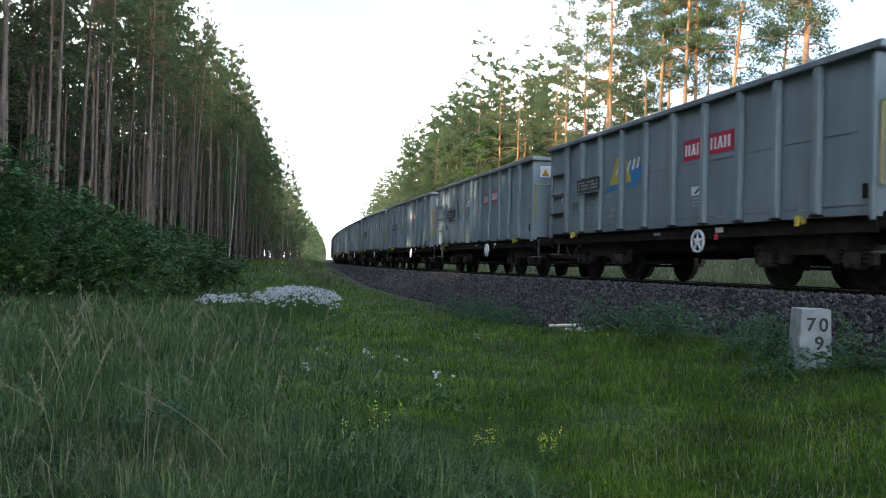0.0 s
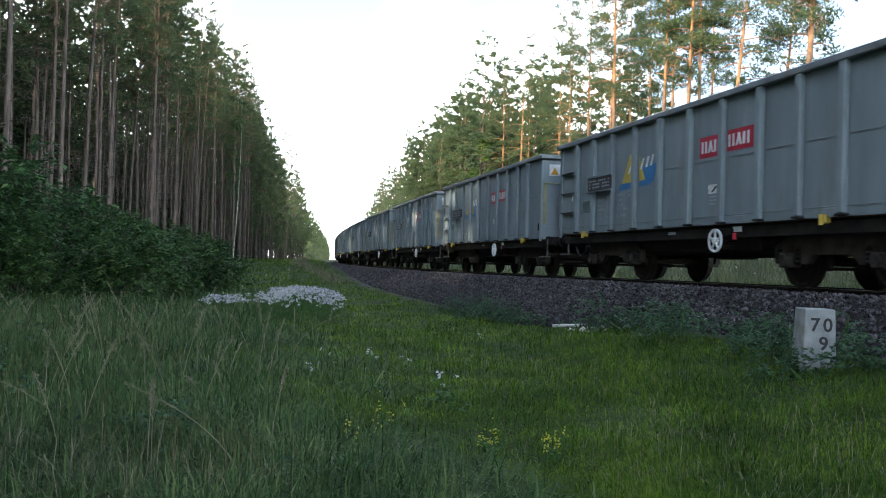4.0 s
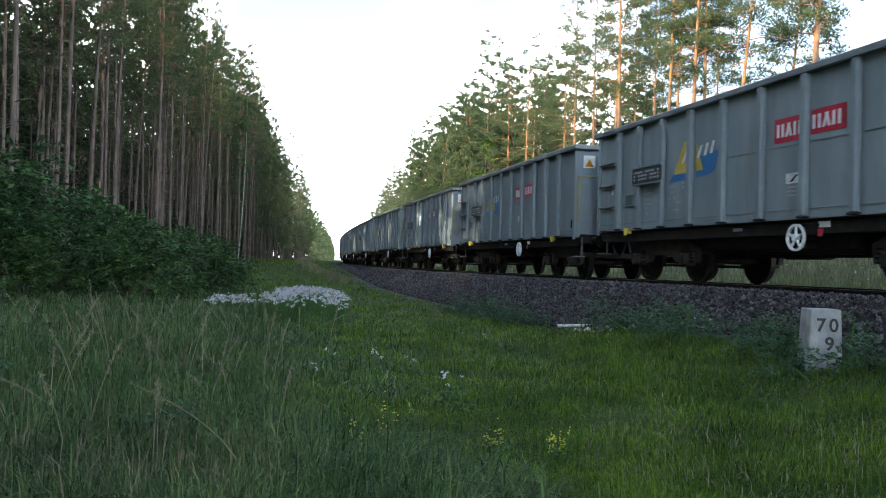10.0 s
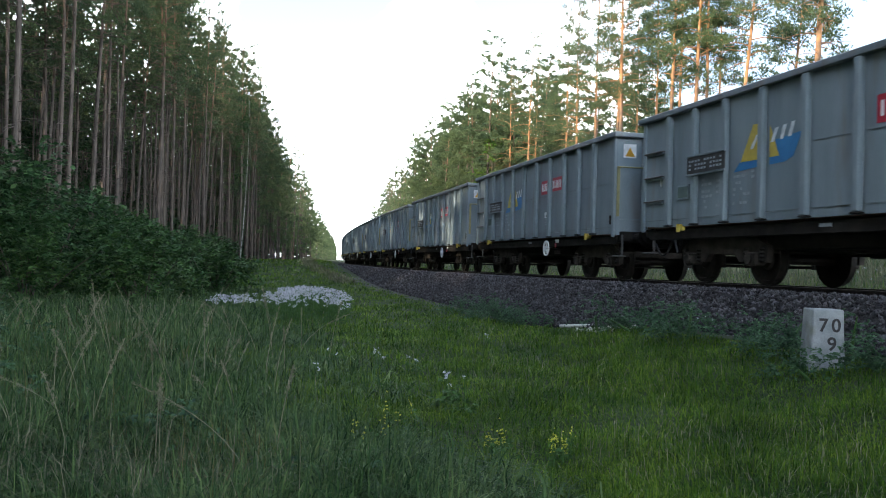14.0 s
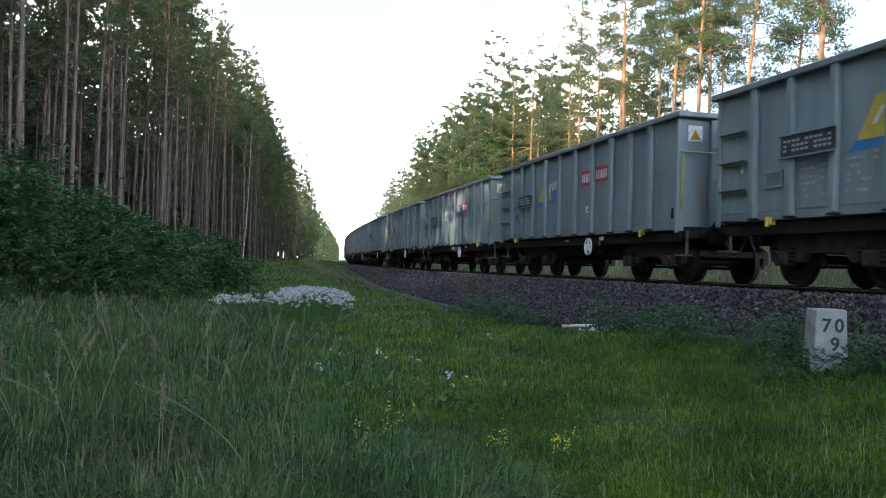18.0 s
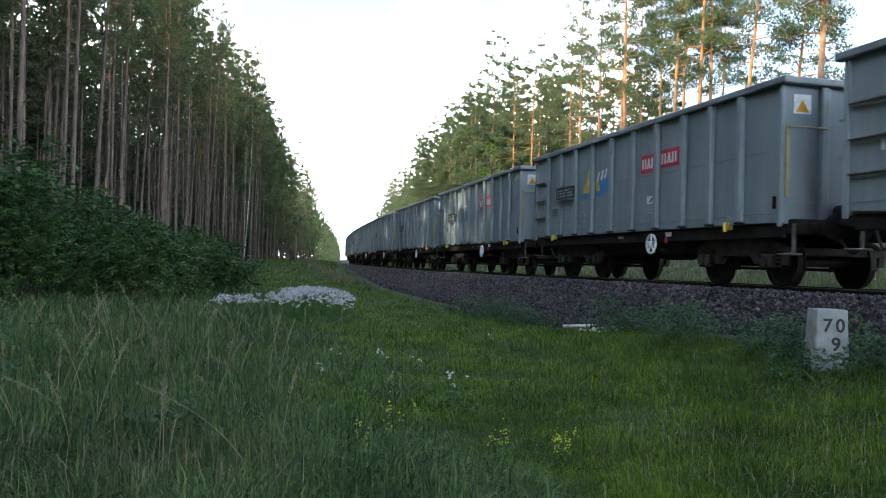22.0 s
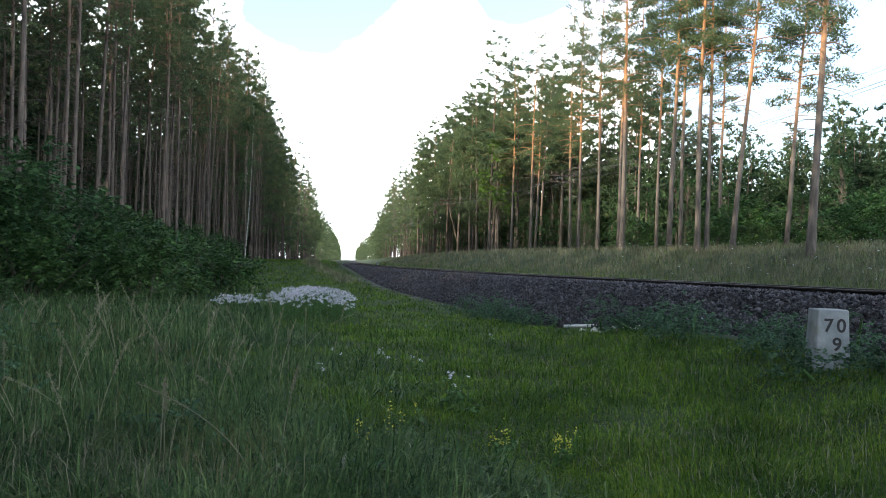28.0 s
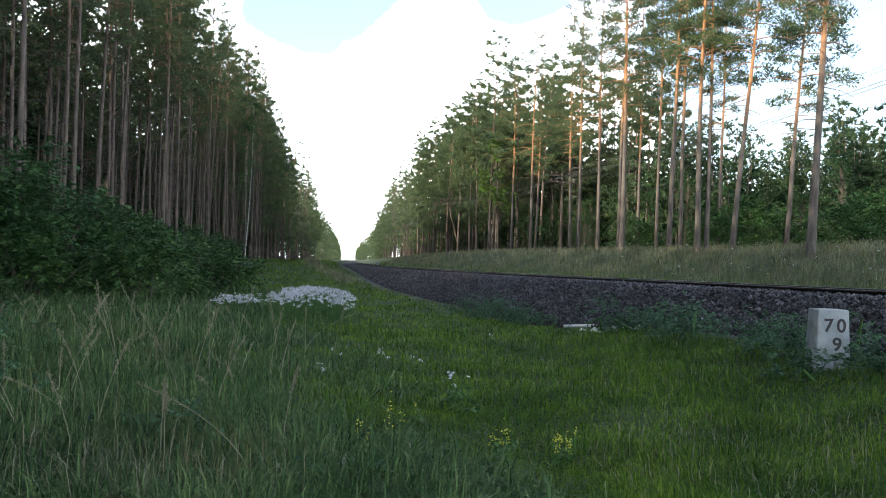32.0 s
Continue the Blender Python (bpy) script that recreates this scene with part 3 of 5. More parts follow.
    for x0, x1, z in ((1.0, 1.66, 2.575), (1.92, 2.62, 2.605)):
        bm, w, h = bms(), (x1 - x0) / 3, 0.23
        for i in range(3):
            a, e = x0 + w * i, w * 0.3
            plate(bm, [(a, z), (a + e, z), (a + e, z + h), (a, z + h)] if i % 2 == 0 else [(a, z), (a + e, z), (a + 2.2 * e, z + h), (a + 1.2 * e, z + h)], y0 - 0.008)
            plate(bm, [(a + 1.9 * e, z), (a + 2.9 * e, z), (a + 2.9 * e, z + h), (a + 1.9 * e, z + h)] if i % 2 == 0 else [(a + 2 * e, z), (a + 3 * e, z), (a + 1.8 * e, z + h), (a + 0.8 * e, z + h)], y0 - 0.009)
        part("white_lettering", bm, M_WHITE, wagon, "worn white bars", "stuff")
    part("blue_shape", flat_shape([(-2.72, 2.10), (-1.92, 2.14), (-1.92, 2.34), (-2.45, 2.34)], y0), M_BLUE, wagon, "blue slanted logo shape")
    part("blue_shape", flat_shape([(-1.63, 2.14), (-1.2, 2.15), (-0.98, 2.22), (-0.76, 2.62), (-1.63, 2.55)], y0), M_BLUE, wagon, "blue slanted logo shape")
    part("yellow_shape", flat_shape([(-2.5, 2.27), (-1.92, 2.27), (-1.92, 2.92), (-2.12, 2.92)], y0 - 0.004), M_YELLOW, wagon, "yellow triangular logo shape")
    part("yellow_shape", flat_shape([(-1.63, 2.27), (-1.36, 2.27), (-1.63, 2.85)], y0 - 0.004), M_YELLOW, wagon, "yellow triangular logo shape")
    bm = bms()
    for x0, x1, z in ((-2.2, -1.93, 2.48), (-1.6, -1.38, 2.53), (-1.34, -1.16, 2.55), (-1.12, -0.94, 2.57)):
        plate(bm, [(x0, z), (x0 + 0.09, z), (x1, z + 0.24), (x1 - 0.09, z + 0.24)], y0 - 0.008)
    part("white_lettering", bm, M_WHITE, wagon, "", "stuff")
    # number board, written on it only as bars
    bm = bms()
    box(bm, (-3.5, -(SIDE + 0.13), 2.36), (1.34, 0.03, 0.33), bevel=0.005)
    board = part("number_board", bm, M_BLACK, wagon, "black board with rows of white marks in a frame")
    bm = bms()
    for z in (2.28, 2.36, 2.44):
        for i in range(11):
            if (i * 7 + int(z * 50)) % 5:
                box(bm, (-4.05 + 0.11 * i, -(SIDE + 0.148), z), (0.07, 0.004, 0.04))
    part("lettering", bm, M_FADED, board, "", "stuff")
    bm = bms()
    for z in (2.17, 2.55):
        box(bm, (-3.5, -(SIDE + 0.14), z), (1.42, 0.06, 0.025))
    part("board_frame", bm, M_RIB, board)
    bm = bms()
    box(bm, (-4.5, -(SIDE + 0.02), 1.86), (0.46, 0.04, 0.3), bevel=0.006)
    small = part("card_holder", bm, M_RIB, wagon, "framed card holder with a dull green card")
    bm = bms()
    box(bm, (-4.5, -(SIDE + 0.043), 1.86), (0.38, 0.006, 0.23))
    part("card", bm, surface("dull_green_card", (0.06, 0.09, 0.085), (0.085, 0.12, 0.11), 6.0), small)
    rng = random.Random(5)
    for x0, x1, zs in ((-3.82, -3.44, (2.06, 1.96, 1.82, 1.72, 1.62, 1.5)), (-3.3, -3.1, (2.0, 1.9, 1.78, 1.52)), (-2.72, -2.2, (2.02, 1.9, 1.78, 1.68, 1.52)), (-2.15, -1.95, (2.08, 1.98))):
        bm = bms()
        for z in zs:
            x = x0
            while x < x1 - 0.05:
                w = rng.uniform(0.05, 0.13)
                if rng.random() < 0.75:
                    box(bm, ((x + min(x + w, x1)) / 2, -(SIDE + 0.006), z), (min(x + w, x1) - x, 0.004, 0.05))
                x += w + 0.03
        part("faded_lettering", bm, M_FADED, wagon, "faded white bars of writing", "stuff")
    part("sign_plate", side_plate(1.26, 1.62, 1.76, 1.94, 0.005), M_WHITE, wagon, "small white plate with a black slanted mark")
    part("black_mark", flat_shape([(1.36, 1.79), (1.44, 1.79), (1.6, 1.9), (1.52, 1.9)], y0 - 0.007), M_BLACK, wagon)
    for z in (1.70, 1.63, 1.56):
        part("text_bar", side_plate(1.3, 1.56 - 0.3 * (1.7 - z), z - 0.015, z + 0.015, 0.005), M_FADED, wagon)
    for x0, x1 in zip((-0.6, 0.6, 1.78, 2.95, 4.02), (0.6, 1.78, 2.95, 4.02, 5.05)):
        part("weld_strip", side_plate(x0 + 0.12, x1 - 0.12, 2.405, 2.417, 0.006, 0.012), M_CAP, wagon, "thin horizontal weld seam")
    part("weld_strip", side_plate(5.17, 5.85, 2.405, 2.417, 0.006, 0.012), M_CAP, wagon, "thin horizontal weld seam")
    for x in (2.15, 4.55):
        part("text_bar", side_plate(x, x + 0.34, 1.28, 1.33, 0.005), M_FADED, wagon)
    # steps of the far end
    for z in (2.82, 2.27, 1.74):
        bm = bms()
        box(bm, (-5.72, -(SIDE + 0.06), z), (0.78, 0.1, 0.03), bevel=0.008)
        part("step_bar", bm, M_STEP, wagon, "scuffed grey steel step bar")
        bm = bms()
        box(bm, (-5.72, -(SIDE + 0.03), z - 0.035), (0.74, 0.05, 0.05))
        part("step_bracket", bm, M_RIB, wagon)
    for z in (2.62, 2.02):
        bm = bms()
        box(bm, (-6.3, -(SIDE - 0.02), z), (0.16, 0.12, 0.05), bevel=0.01)
        part("end_step", bm, M_RIB, wagon)
    bm = bms()
    rod(bm, (-6.33, -1.2, 1.9), (-6.33, -1.2, 2.75), 0.014, seg=8)
    part("grab_rail", bm, M_RAIL_PAINT, wagon, "dull yellow grab rail")
    bm = bms()
    box(bm, (6.30, -1.34, 2.2), (0.03, 0.08, 1.24), bevel=0.008)
    rod(bm, (6.34, -1.36, 2.8), (6.36, -0.6, 2.8), 0.02, seg=8)
    part("grab_rail", bm, M_RAIL_PAINT, wagon, "dull yellow grab rail")
    part("white_tag", side_plate(-5.52, -5.44, 2.05, 2.25, 0.005), M_WHITE, wagon)
    # warning sign on the leading end
    bm = bms()
    box(bm, (6.236, -1.02, 3.22), (0.01, 0.34, 0.34))
    sign = part("warning_sign", bm, M_WHITE, wagon, "white plate with an orange triangle")
    bm = bms()
    p = [bm.verts.new(q) for q in ((6.244, -1.15, 3.08), (6.244, -0.89, 3.08), (6.244, -1.02, 3.31))]
    bm.faces.new(p)
    bmesh.ops.solidify(bm, geom=bm.faces[:], thickness=0.004)
    part("triangle", bm, M_ORANGE, sign)
    for x in (-4.62, 4.6):
        bm = bms()
        box(bm, (x, -(SIDE - 0.02), 1.13), (0.15, 0.12, 0.14), bevel=0.02)
        rod(bm, (x, -(SIDE + 0.06), 1.2), (x, -(SIDE + 0.06), 1.03), 0.04, seg=8)
        part("rope_hook", bm, M_YELLOW, wagon, "yellow rope hook")
    # white hand wheel of the brake
    wheel_y = -1.47
    m = Matrix.Rotation(pi / 2, 3, "X")
    bm = bms()
    ring(bm, (1.64, wheel_y, 0.84), m, 0.228, 0.19, 0.04, 28)
    for i in range(5):
        a = 2 * pi * i / 5 + pi / 2
        rod(bm, (1.64, wheel_y, 0.84), (1.64 + 0.2 * cos(a), wheel_y, 0.84 + 0.2 * sin(a)), 0.022, seg=6)
    rod(bm, (1.64, wheel_y - 0.04, 0.84), (1.64, wheel_y + 0.05, 0.84), 0.06, seg=12)
    wheel = part("brake_wheel", bm, M_WHITE, wagon, "white five-spoked hand wheel of the brake")
    bm = bms()
    rod(bm, (1.64, wheel_y + 0.05, 0.84), (1.64, -1.0, 0.84), 0.03, seg=8)
    box(bm, (1.9, -1.3, 1.0), (0.25, 0.06, 0.14), bevel=0.01)
    part("brake_shaft", bm, M_UNDER, wagon)
    part("brake_plate", side_plate(2.0, 2.28, 1.0, 1.1, -0.08), M_WHITE, wagon, "small white plate")
    part("brake_tag", side_plate(2.0, 2.12, 0.86, 0.98, -0.07), M_RED, wagon)
    part("load_tag", side_plate(-0.4, -0.1, 1.0, 1.06, -0.08), M_FADED, wagon)
    # fittings of the leading end
    bm = bms()
    box(bm, (6.42, 0.25, 1.32), (0.4, 1.3, 0.3), bevel=0.06)
    part("end_platform", bm, M_UNDER, wagon, "dark steel end platform")
    bm = bms()
    box(bm, (6.237, 0, 1.52), (0.012, 2.6, 0.025))
    part("end_seam", bm, M_RIB, wagon)
    bm = bms()
    box(bm, (6.238, -0.55, 1.92), (0.012, 0.07, 0.09))
    part("end_tag", bm, M_RED, wagon, "small red tag")
    bm = bms()
    box(bm, (6.06, -(SIDE + 0.02), 1.5), (0.07, 0.05, 0.22), bevel=0.01)
    part("latch", bm, M_UNDER, wagon)
    # corner steps, buffers and couplings
    for x in (6.38, -6.05):
        bm = bms()
        box(bm, (x, -1.24, 0.86), (0.09, 0.03, 0.54), bevel=0.008)
        box(bm, (x, -1.32, 0.6), (0.42, 0.2, 0.03), bevel=0.008)
        part("foot_step", bm, M_STEP, wagon, "hanging grey steel foot step")
        k = 1 if x > 0 else -1
        for y in (-0.875, 0.875):
            bm = bms()
            rod(bm, (k * 6.36, y, 1.05), (k * 6.72, y, 1.05), 0.12, seg=14)
            rod(bm, (k * 6.72, y, 1.05), (k * 6.94, y, 1.05), 0.09, seg=14)
            lathe(bm, [(0.22, 0), (0.225, 0.03), (0.12, 0.055)], Matrix.Translation((k * 6.94, y, 1.05)) @ Matrix.Rotation(k * pi / 2, 4, "Y"), 18)
            part("buffer", bm, M_UNDER, wagon, "dark steel buffer")
        bm = bms()
        rod(bm, (k * 6.3, 0, 1.0), (k * 6.9, 0, 1.0), 0.05, seg=8)
        box(bm, (k * 6.9, 0, 0.98), (0.24, 0.07, 0.2), bevel=0.02)
        part("draw_hook", bm, M_UNDER, wagon)
        u = np.linspace(0, 1, 9)
        hose = np.stack([k * (6.36 + 0.6 * u), -0.35 + 0.15 * u, 0.98 - 0.34 * np.sin(pi * u)], -1)
        raw("brake_hose", *tube(hose, np.full(9, 0.028), 8), M_BLACK, wagon, "", "", True)
    for x in PIVOTS:
        build_bogie(wagon, x)
    return wagon


CARS = list(range(-2, 43))
first_wagon = build_wagon()
TRAIN = [first_wagon]
for i in CARS[1:-1]:
    TRAIN.append(copy_thing(first_wagon, pose(0, 0, 0)))
last_wagon = copy_thing(first_wagon, pose(0, 0, 0))
tagged(last_wagon, "grey open gondola freight wagon at the tail of the train")
TRAIN.append(last_wagon)
# ---- trees ----
def spikes(centres, rng, per, length, width, up=0.25):
    """Needle tufts: per tuft some slim three-cornered spikes that leave its centre all round."""
    n = len(centres)
    d = rng.normal(size=(n, per, 3))
    d[..., 2] += up
    d /= np.linalg.norm(d, axis=-1, keepdims=True)
    side = np.cross(d, rng.normal(size=(n, per, 3)))
    side /= np.linalg.norm(side, axis=-1, keepdims=True)
    ln = rng.uniform(0.55, 1.0, (n, per, 1)) * length
    c = centres[:, None] - d * ln * 0.25
    w = side * width / 2
    v = np.stack([c - w, c + w, c + d * ln], 2).reshape(-1, 3)
    return v, np.arange(len(v)).reshape(-1, 3)


def joined(pieces):
    vs, fs, n = [], [], 0
    for v, f in pieces:
        vs.append(v), fs.append(f + n)
        n += len(v)
    return np.concatenate(vs), np.concatenate(fs)


def needles(centres, ways, rng, per, length, width):
    """Needle brushes: slim three-cornered blades that leave each shoot along its way."""
    n = len(centres)
    d = ways[:, None] * 0.8 + rng.normal(size=(n, per, 3)) * 0.55
    d /= np.linalg.norm(d, axis=-1, keepdims=True)
    side = np.cross(d, rng.normal(size=(n, per, 3)))
    side /= np.linalg.norm(side, axis=-1, keepdims=True)
    ln = rng.uniform(0.55, 1.0, (n, per, 1)) * length
    c = centres[:, None] - d * ln * 0.3
    w = side * width / 2
    v = np.stack([c - w, c + w, c + d * ln], 2).reshape(-1, 3)
    return v, np.arange(len(v)).reshape(-1, 3)


def pine_shape(seed, height, crown, reach, limbs, tufts, per, spike, dead, girth=0.17, lean=0.02, top_round=0.5, bare=1, slim=0.16, pads=0.26, clump=1.0, twigs=False):
    """Arrays of a pine: trunk with limbs, and crown of needle clumps. crown: share of the height that is bare; every bare-th limb has wood."""
    rng = np.random.default_rng(seed)
    k = np.linspace(0, 1, 14)
    bend = rng.normal(0, lean, 2)
    wob = rng.uniform(0, 6, 2)
    axis = np.stack([bend[0] * height * k ** 1.6 + 0.12 * np.sin(wob[0] + 5 * k) * k, bend[1] * height * k ** 1.6 + 0.12 * np.sin(wob[1] + 4 * k) * k, height * k * 0.99], -1)
    rad = girth * (1.12 - 0.95 * k ** 0.9)
    rad[0] *= 1.15
    wood = [tube(axis, np.maximum(rad, 0.03), 8)]
    q = np.linspace(0, 1, limbs)
    spans = reach * (0.24 + 0.76 * (1 - q) ** (0.85 - 0.5 * top_round)) * (0.5 + 0.5 * np.minimum(1, q / 0.28)) * rng.uniform(0.55, 1.2, limbs)
    blobs = []
    for i in range(limbs):
        h = crown + (1 - crown) * q[i] * 0.985
        base = np.array([np.interp(h, k, axis[:, j]) for j in range(3)])
        span, a = spans[i], 2.399 * i + rng.uniform(-0.5, 0.5)
        rise = rng.uniform(-0.15, 0.2) + 0.5 * q[i]
        u = np.linspace(0, 1, 5)
        out = np.array([cos(a), sin(a), 0.0])
        side = np.array([-sin(a), cos(a), 0.0])
        pts = base + out * span * u[:, None] + np.array([0, 0, 1.0]) * (rise * span * u + 0.12 * span * np.sin(u * 3 + 0.5))[:, None]
        if i % bare == 0:
            wood.append(tube(pts, np.linspace(max(0.02, girth * 0.26 * (1 - 0.6 * q[i])), 0.01, 5), 4))
        for j in range(max(2, int(round(1.0 + span * 2.8)))):
            f = 1.0 if j == 0 else rng.uniform(0.3, 1.0)
            root = np.array([np.interp(f, u, pts[:, d]) for d in range(3)])
            c = root + side * rng.normal(0, 1) * pads * span * (1.15 - 0.5 * f) + np.array([0, 0, rng.uniform(-0.1, 0.35)])
            blobs.append((*c, clump * (0.17 + 0.11 * span) * rng.uniform(0.7, 1.35)))
            if twigs and i % bare == 0:
                wood.append(tube(np.stack([root, (root + c) / 2 - np.array([0, 0, 0.04]), c]), (0.016, 0.012, 0.006), 3))
    for i in range(dead):
        h = rng.uniform(0.22, crown + 0.12)
        base = np.array([np.interp(h, k, axis[:, j]) for j in range(3)])
        a, ln = rng.uniform(0, 2 * pi), rng.uniform(0.4, 1.7)
        way = np.array([cos(a), sin(a), rng.uniform(-0.35, 0.35)])
        wood.append(tube(np.stack([base, base + way * ln * 0.5, base + way * ln + np.array([0, 0, -0.15 * ln])]), (0.022, 0.015, 0.006), 3))
    blobs = np.array(blobs)
    weight = blobs[:, 3] ** 1.6
    pick = rng.choice(len(blobs), tufts, p=weight / weight.sum())
    d = rng.normal(size=(tufts, 3))
    d /= np.linalg.norm(d, axis=1, keepdims=True)
    c = blobs[pick, :3] + d * (blobs[pick, 3] * rng.uniform(0.35, 1.05, tufts))[:, None] * np.array([1.12, 1.12, 0.7])
    way = d + np.array([0, 0, 0.55])
    way /= np.linalg.norm(way, axis=1, keepdims=True)
    return joined(wood), needles(c, way, rng, per, spike, spike * slim)


def pine(shape, label, name="pine_tree", bark=None):
    """A pine as a trunk with its crown."""
    (tv, tf), (cv, cf) = shape
    tree = tagged(raw(name, tv, tf, bark or M_BARK, smooth_it=True), label, "tree", "trees of the forest edge")
    raw("crown", cv, cf, M_NEEDLE, tree, "tufted dark green needles")
    return tree


def leaf_cloud(rng, centres, radii, count, size):
    """Leaves, each two triangles folded, strewn through the shells of lumps."""
    pick = rng.integers(0, len(centres), count)
    d = rng.normal(size=(count, 3))
    d /= np.linalg.norm(d, axis=1, keepdims=True)
    c = centres[pick] + d * radii[pick][:, None] * rng.uniform(0.55, 1.08, (count, 1)) * np.array([1, 1, 0.85])
    a = rng.normal(size=(count, 3)) + d * 0.4
    a[:, 2] -= 0.2
    a /= np.linalg.norm(a, axis=1, keepdims=True)
    b = np.cross(a, rng.normal(size=(count, 3)) + np.array([0, 0, 1.2]))
    b /= np.linalg.norm(b, axis=1, keepdims=True)
    s = rng.uniform(0.6, 1.2, (count, 1)) * size
    up = np.cross(a, b) * s * 0.12
    v = np.stack([c - a * s * 0.5, c + b * s * 0.32 + up, c + a * s * 0.5, c - b * s * 0.32 + up], 1).reshape(-1, 3)
    i = 4 * np.arange(count)
    return v, np.concatenate([np.stack([i, i + 1, i + 2], -1), np.stack([i, i + 2, i + 3], -1)])


def leaf_sprays(rng, centres, radii, count, size, per=12):
    """Leaves set on both sides of drooping twigs that leave the lumps outwards, each leaf two folded triangles."""
    n = max(1, count // per)
    pick = rng.integers(0, len(centres), n)
    d = rng.normal(size=(n, 3)) * np.array([1, 1, 0.6]) + np.array([0, 0, 0.15])
    d /= np.linalg.norm(d, axis=1, keepdims=True)
    start = centres[pick] + d * (radii[pick] * rng.uniform(0.2, 0.75, n))[:, None]
    u = np.tile(np.linspace(0.05, 1, per), (n, 1))
    ln = (radii[pick] * rng.uniform(0.5, 0.95, n))[:, None]
    c = start[:, None] + d[:, None] * (u * ln)[..., None]
    c[..., 2] -= 0.3 * ln * u ** 2
    side = np.cross(d, np.array([0, 0, 1.0]))
    side /= np.linalg.norm(side, axis=1, keepdims=True) + 1e-6
    sign = np.where(np.arange(per) % 2 == 0, 1.0, -1.0)
    a = d[:, None] * 0.6 + side[:, None] * sign[None, :, None] + rng.normal(0, 0.3, (n, per, 3)) + np.array([0, 0, -0.2])
    a /= np.linalg.norm(a, axis=-1, keepdims=True)
    b = np.cross(rng.normal(0, 0.45, (n, per, 3)) + np.array([0, 0, 1.0]), a)
    b /= np.linalg.norm(b, axis=-1, keepdims=True)
    s = rng.uniform(0.6, 1.2, (n, per, 1)) * size
    up = np.cross(a, b) * s * 0.1
    c = c + a * s * 0.45
    v = np.stack([c - a * s * 0.5, c + b * s * 0.3 + up, c + a * s * 0.5, c - b * s * 0.3 + up], 2).reshape(-1, 3)
    i = 4 * np.arange(n * per)
    return v, np.concatenate([np.stack([i, i + 1, i + 2], -1), np.stack([i, i + 2, i + 3], -1)])


def shrub_shape(seed, width, height, count, size, stems=9, lumps=26):
    rng = np.random.default_rng(seed)
    wood, cs, rs = [], [], []
    for i in range(stems):
        a, r = rng.uniform(0, 2 * pi), width * 0.42 * rng.uniform(0.2, 1)
        h = height * rng.uniform(0.55, 0.95) * (1 - 0.35 * (r / (width * 0.42)) ** 2)
        u = np.linspace(0, 1, 5)[:, None]
        wood.append(tube(np.array([[cos(a) * r * 0.25, sin(a) * r * 0.25, -0.1]]) + np.array([[cos(a) * r, sin(a) * r, h]]) * np.concatenate([u ** 1.3, u ** 1.3, u], 1), np.linspace(0.04, 0.01, 5), 4))
    for i in range(lumps):
        a, q = rng.uniform(0, 2 * pi), rng.uniform(0, 1) ** 0.6
        r = width * 0.44 * q
        top = height * (1 - 0.45 * q * q)
        cs.append((cos(a) * r, sin(a) * r, rng.uniform(0.12, 0.92) * top))
        rs.append(rng.uniform(0.10, 0.22) * min(width, height * 1.6))
    return joined(wood), leaf_sprays(rng, np.array(cs), np.array(rs), count, size)


def leafy(shape, label, name, leaves, bark=None, category="shrub", group=""):
    (tv, tf), (cv, cf) = shape
    ob = tagged(raw(name, tv, tf, bark or M_TWIG, smooth_it=True), label, category, group)
    raw("foliage", cv, cf, leaves, ob)
    return ob


def broadleaf_shape(seed, height, bare, reach, count, size, girth=0.12, lumps=34, limbs=True):
    rng = np.random.default_rng(seed)
    k = np.linspace(0, 1, 8)
    axis = np.stack([0.25 * np.sin(2 * k + seed), 0.2 * np.sin(3 * k), k * height * 0.92], -1)
    wood, cs, rs = [tube(axis, girth * (1.1 - 0.95 * k), 7)], [], []
    for i in range(lumps):
        q = rng.uniform(bare, 1.0)
        a = rng.uniform(0, 2 * pi)
        r = reach * np.sin(pi * min(1, 0.25 + 0.72 * (q - bare) / (1 - bare))) * rng.uniform(0.2, 1.0)
        c = np.array([cos(a) * r, sin(a) * r, q * height])
        base = np.array([np.interp(max(q - 0.14, 0.1), k, axis[:, j]) for j in range(3)])
        if limbs:
            wood.append(tube(np.stack([base, (base + c) / 2 + np.array([0, 0, 0.1]), c]), (girth * 0.32, girth * 0.22, girth * 0.08), 4))
        cs.append(c), rs.append(rng.uniform(0.16, 0.3) * reach)
    return joined(wood), leaf_sprays(rng, np.array(cs), np.array(rs), count, size)


EDGE = 0.1147
LEFT_EDGE, RIGHT_EDGE = -11.9, 16.5
FRONT = [pine(pine_shape(20 + i, h, c, r, 38, 2400, 5, 0.25, d, g * 0.86, slim=0.17, twigs=True), "tall slender pine with a bare trunk and high crown")
         for i, (h, c, r, d, g) in enumerate(((23.5, 0.56, 2.2, 46, 0.14), (25, 0.6, 2.1, 50, 0.13), (22.5, 0.54, 2.4, 42, 0.155), (24.5, 0.62, 2.0, 56, 0.12), (24, 0.5, 2.4, 44, 0.145), (25.5, 0.57, 2.2, 54, 0.165)))]
EDGE_TREES = [pine(pine_shape(60 + i, h, c, r, 46, 5200, 4, 0.34, 6, 0.17, top_round=0.6, bare=2, slim=0.22, pads=0.28, clump=1.0), "full-crowned pine with branches low on its trunk") for i, (h, c, r) in enumerate(((23.0, 0.2, 3.2), (24.5, 0.3, 2.9), (21.0, 0.16, 3.2), (23.5, 0.38, 2.8)))]
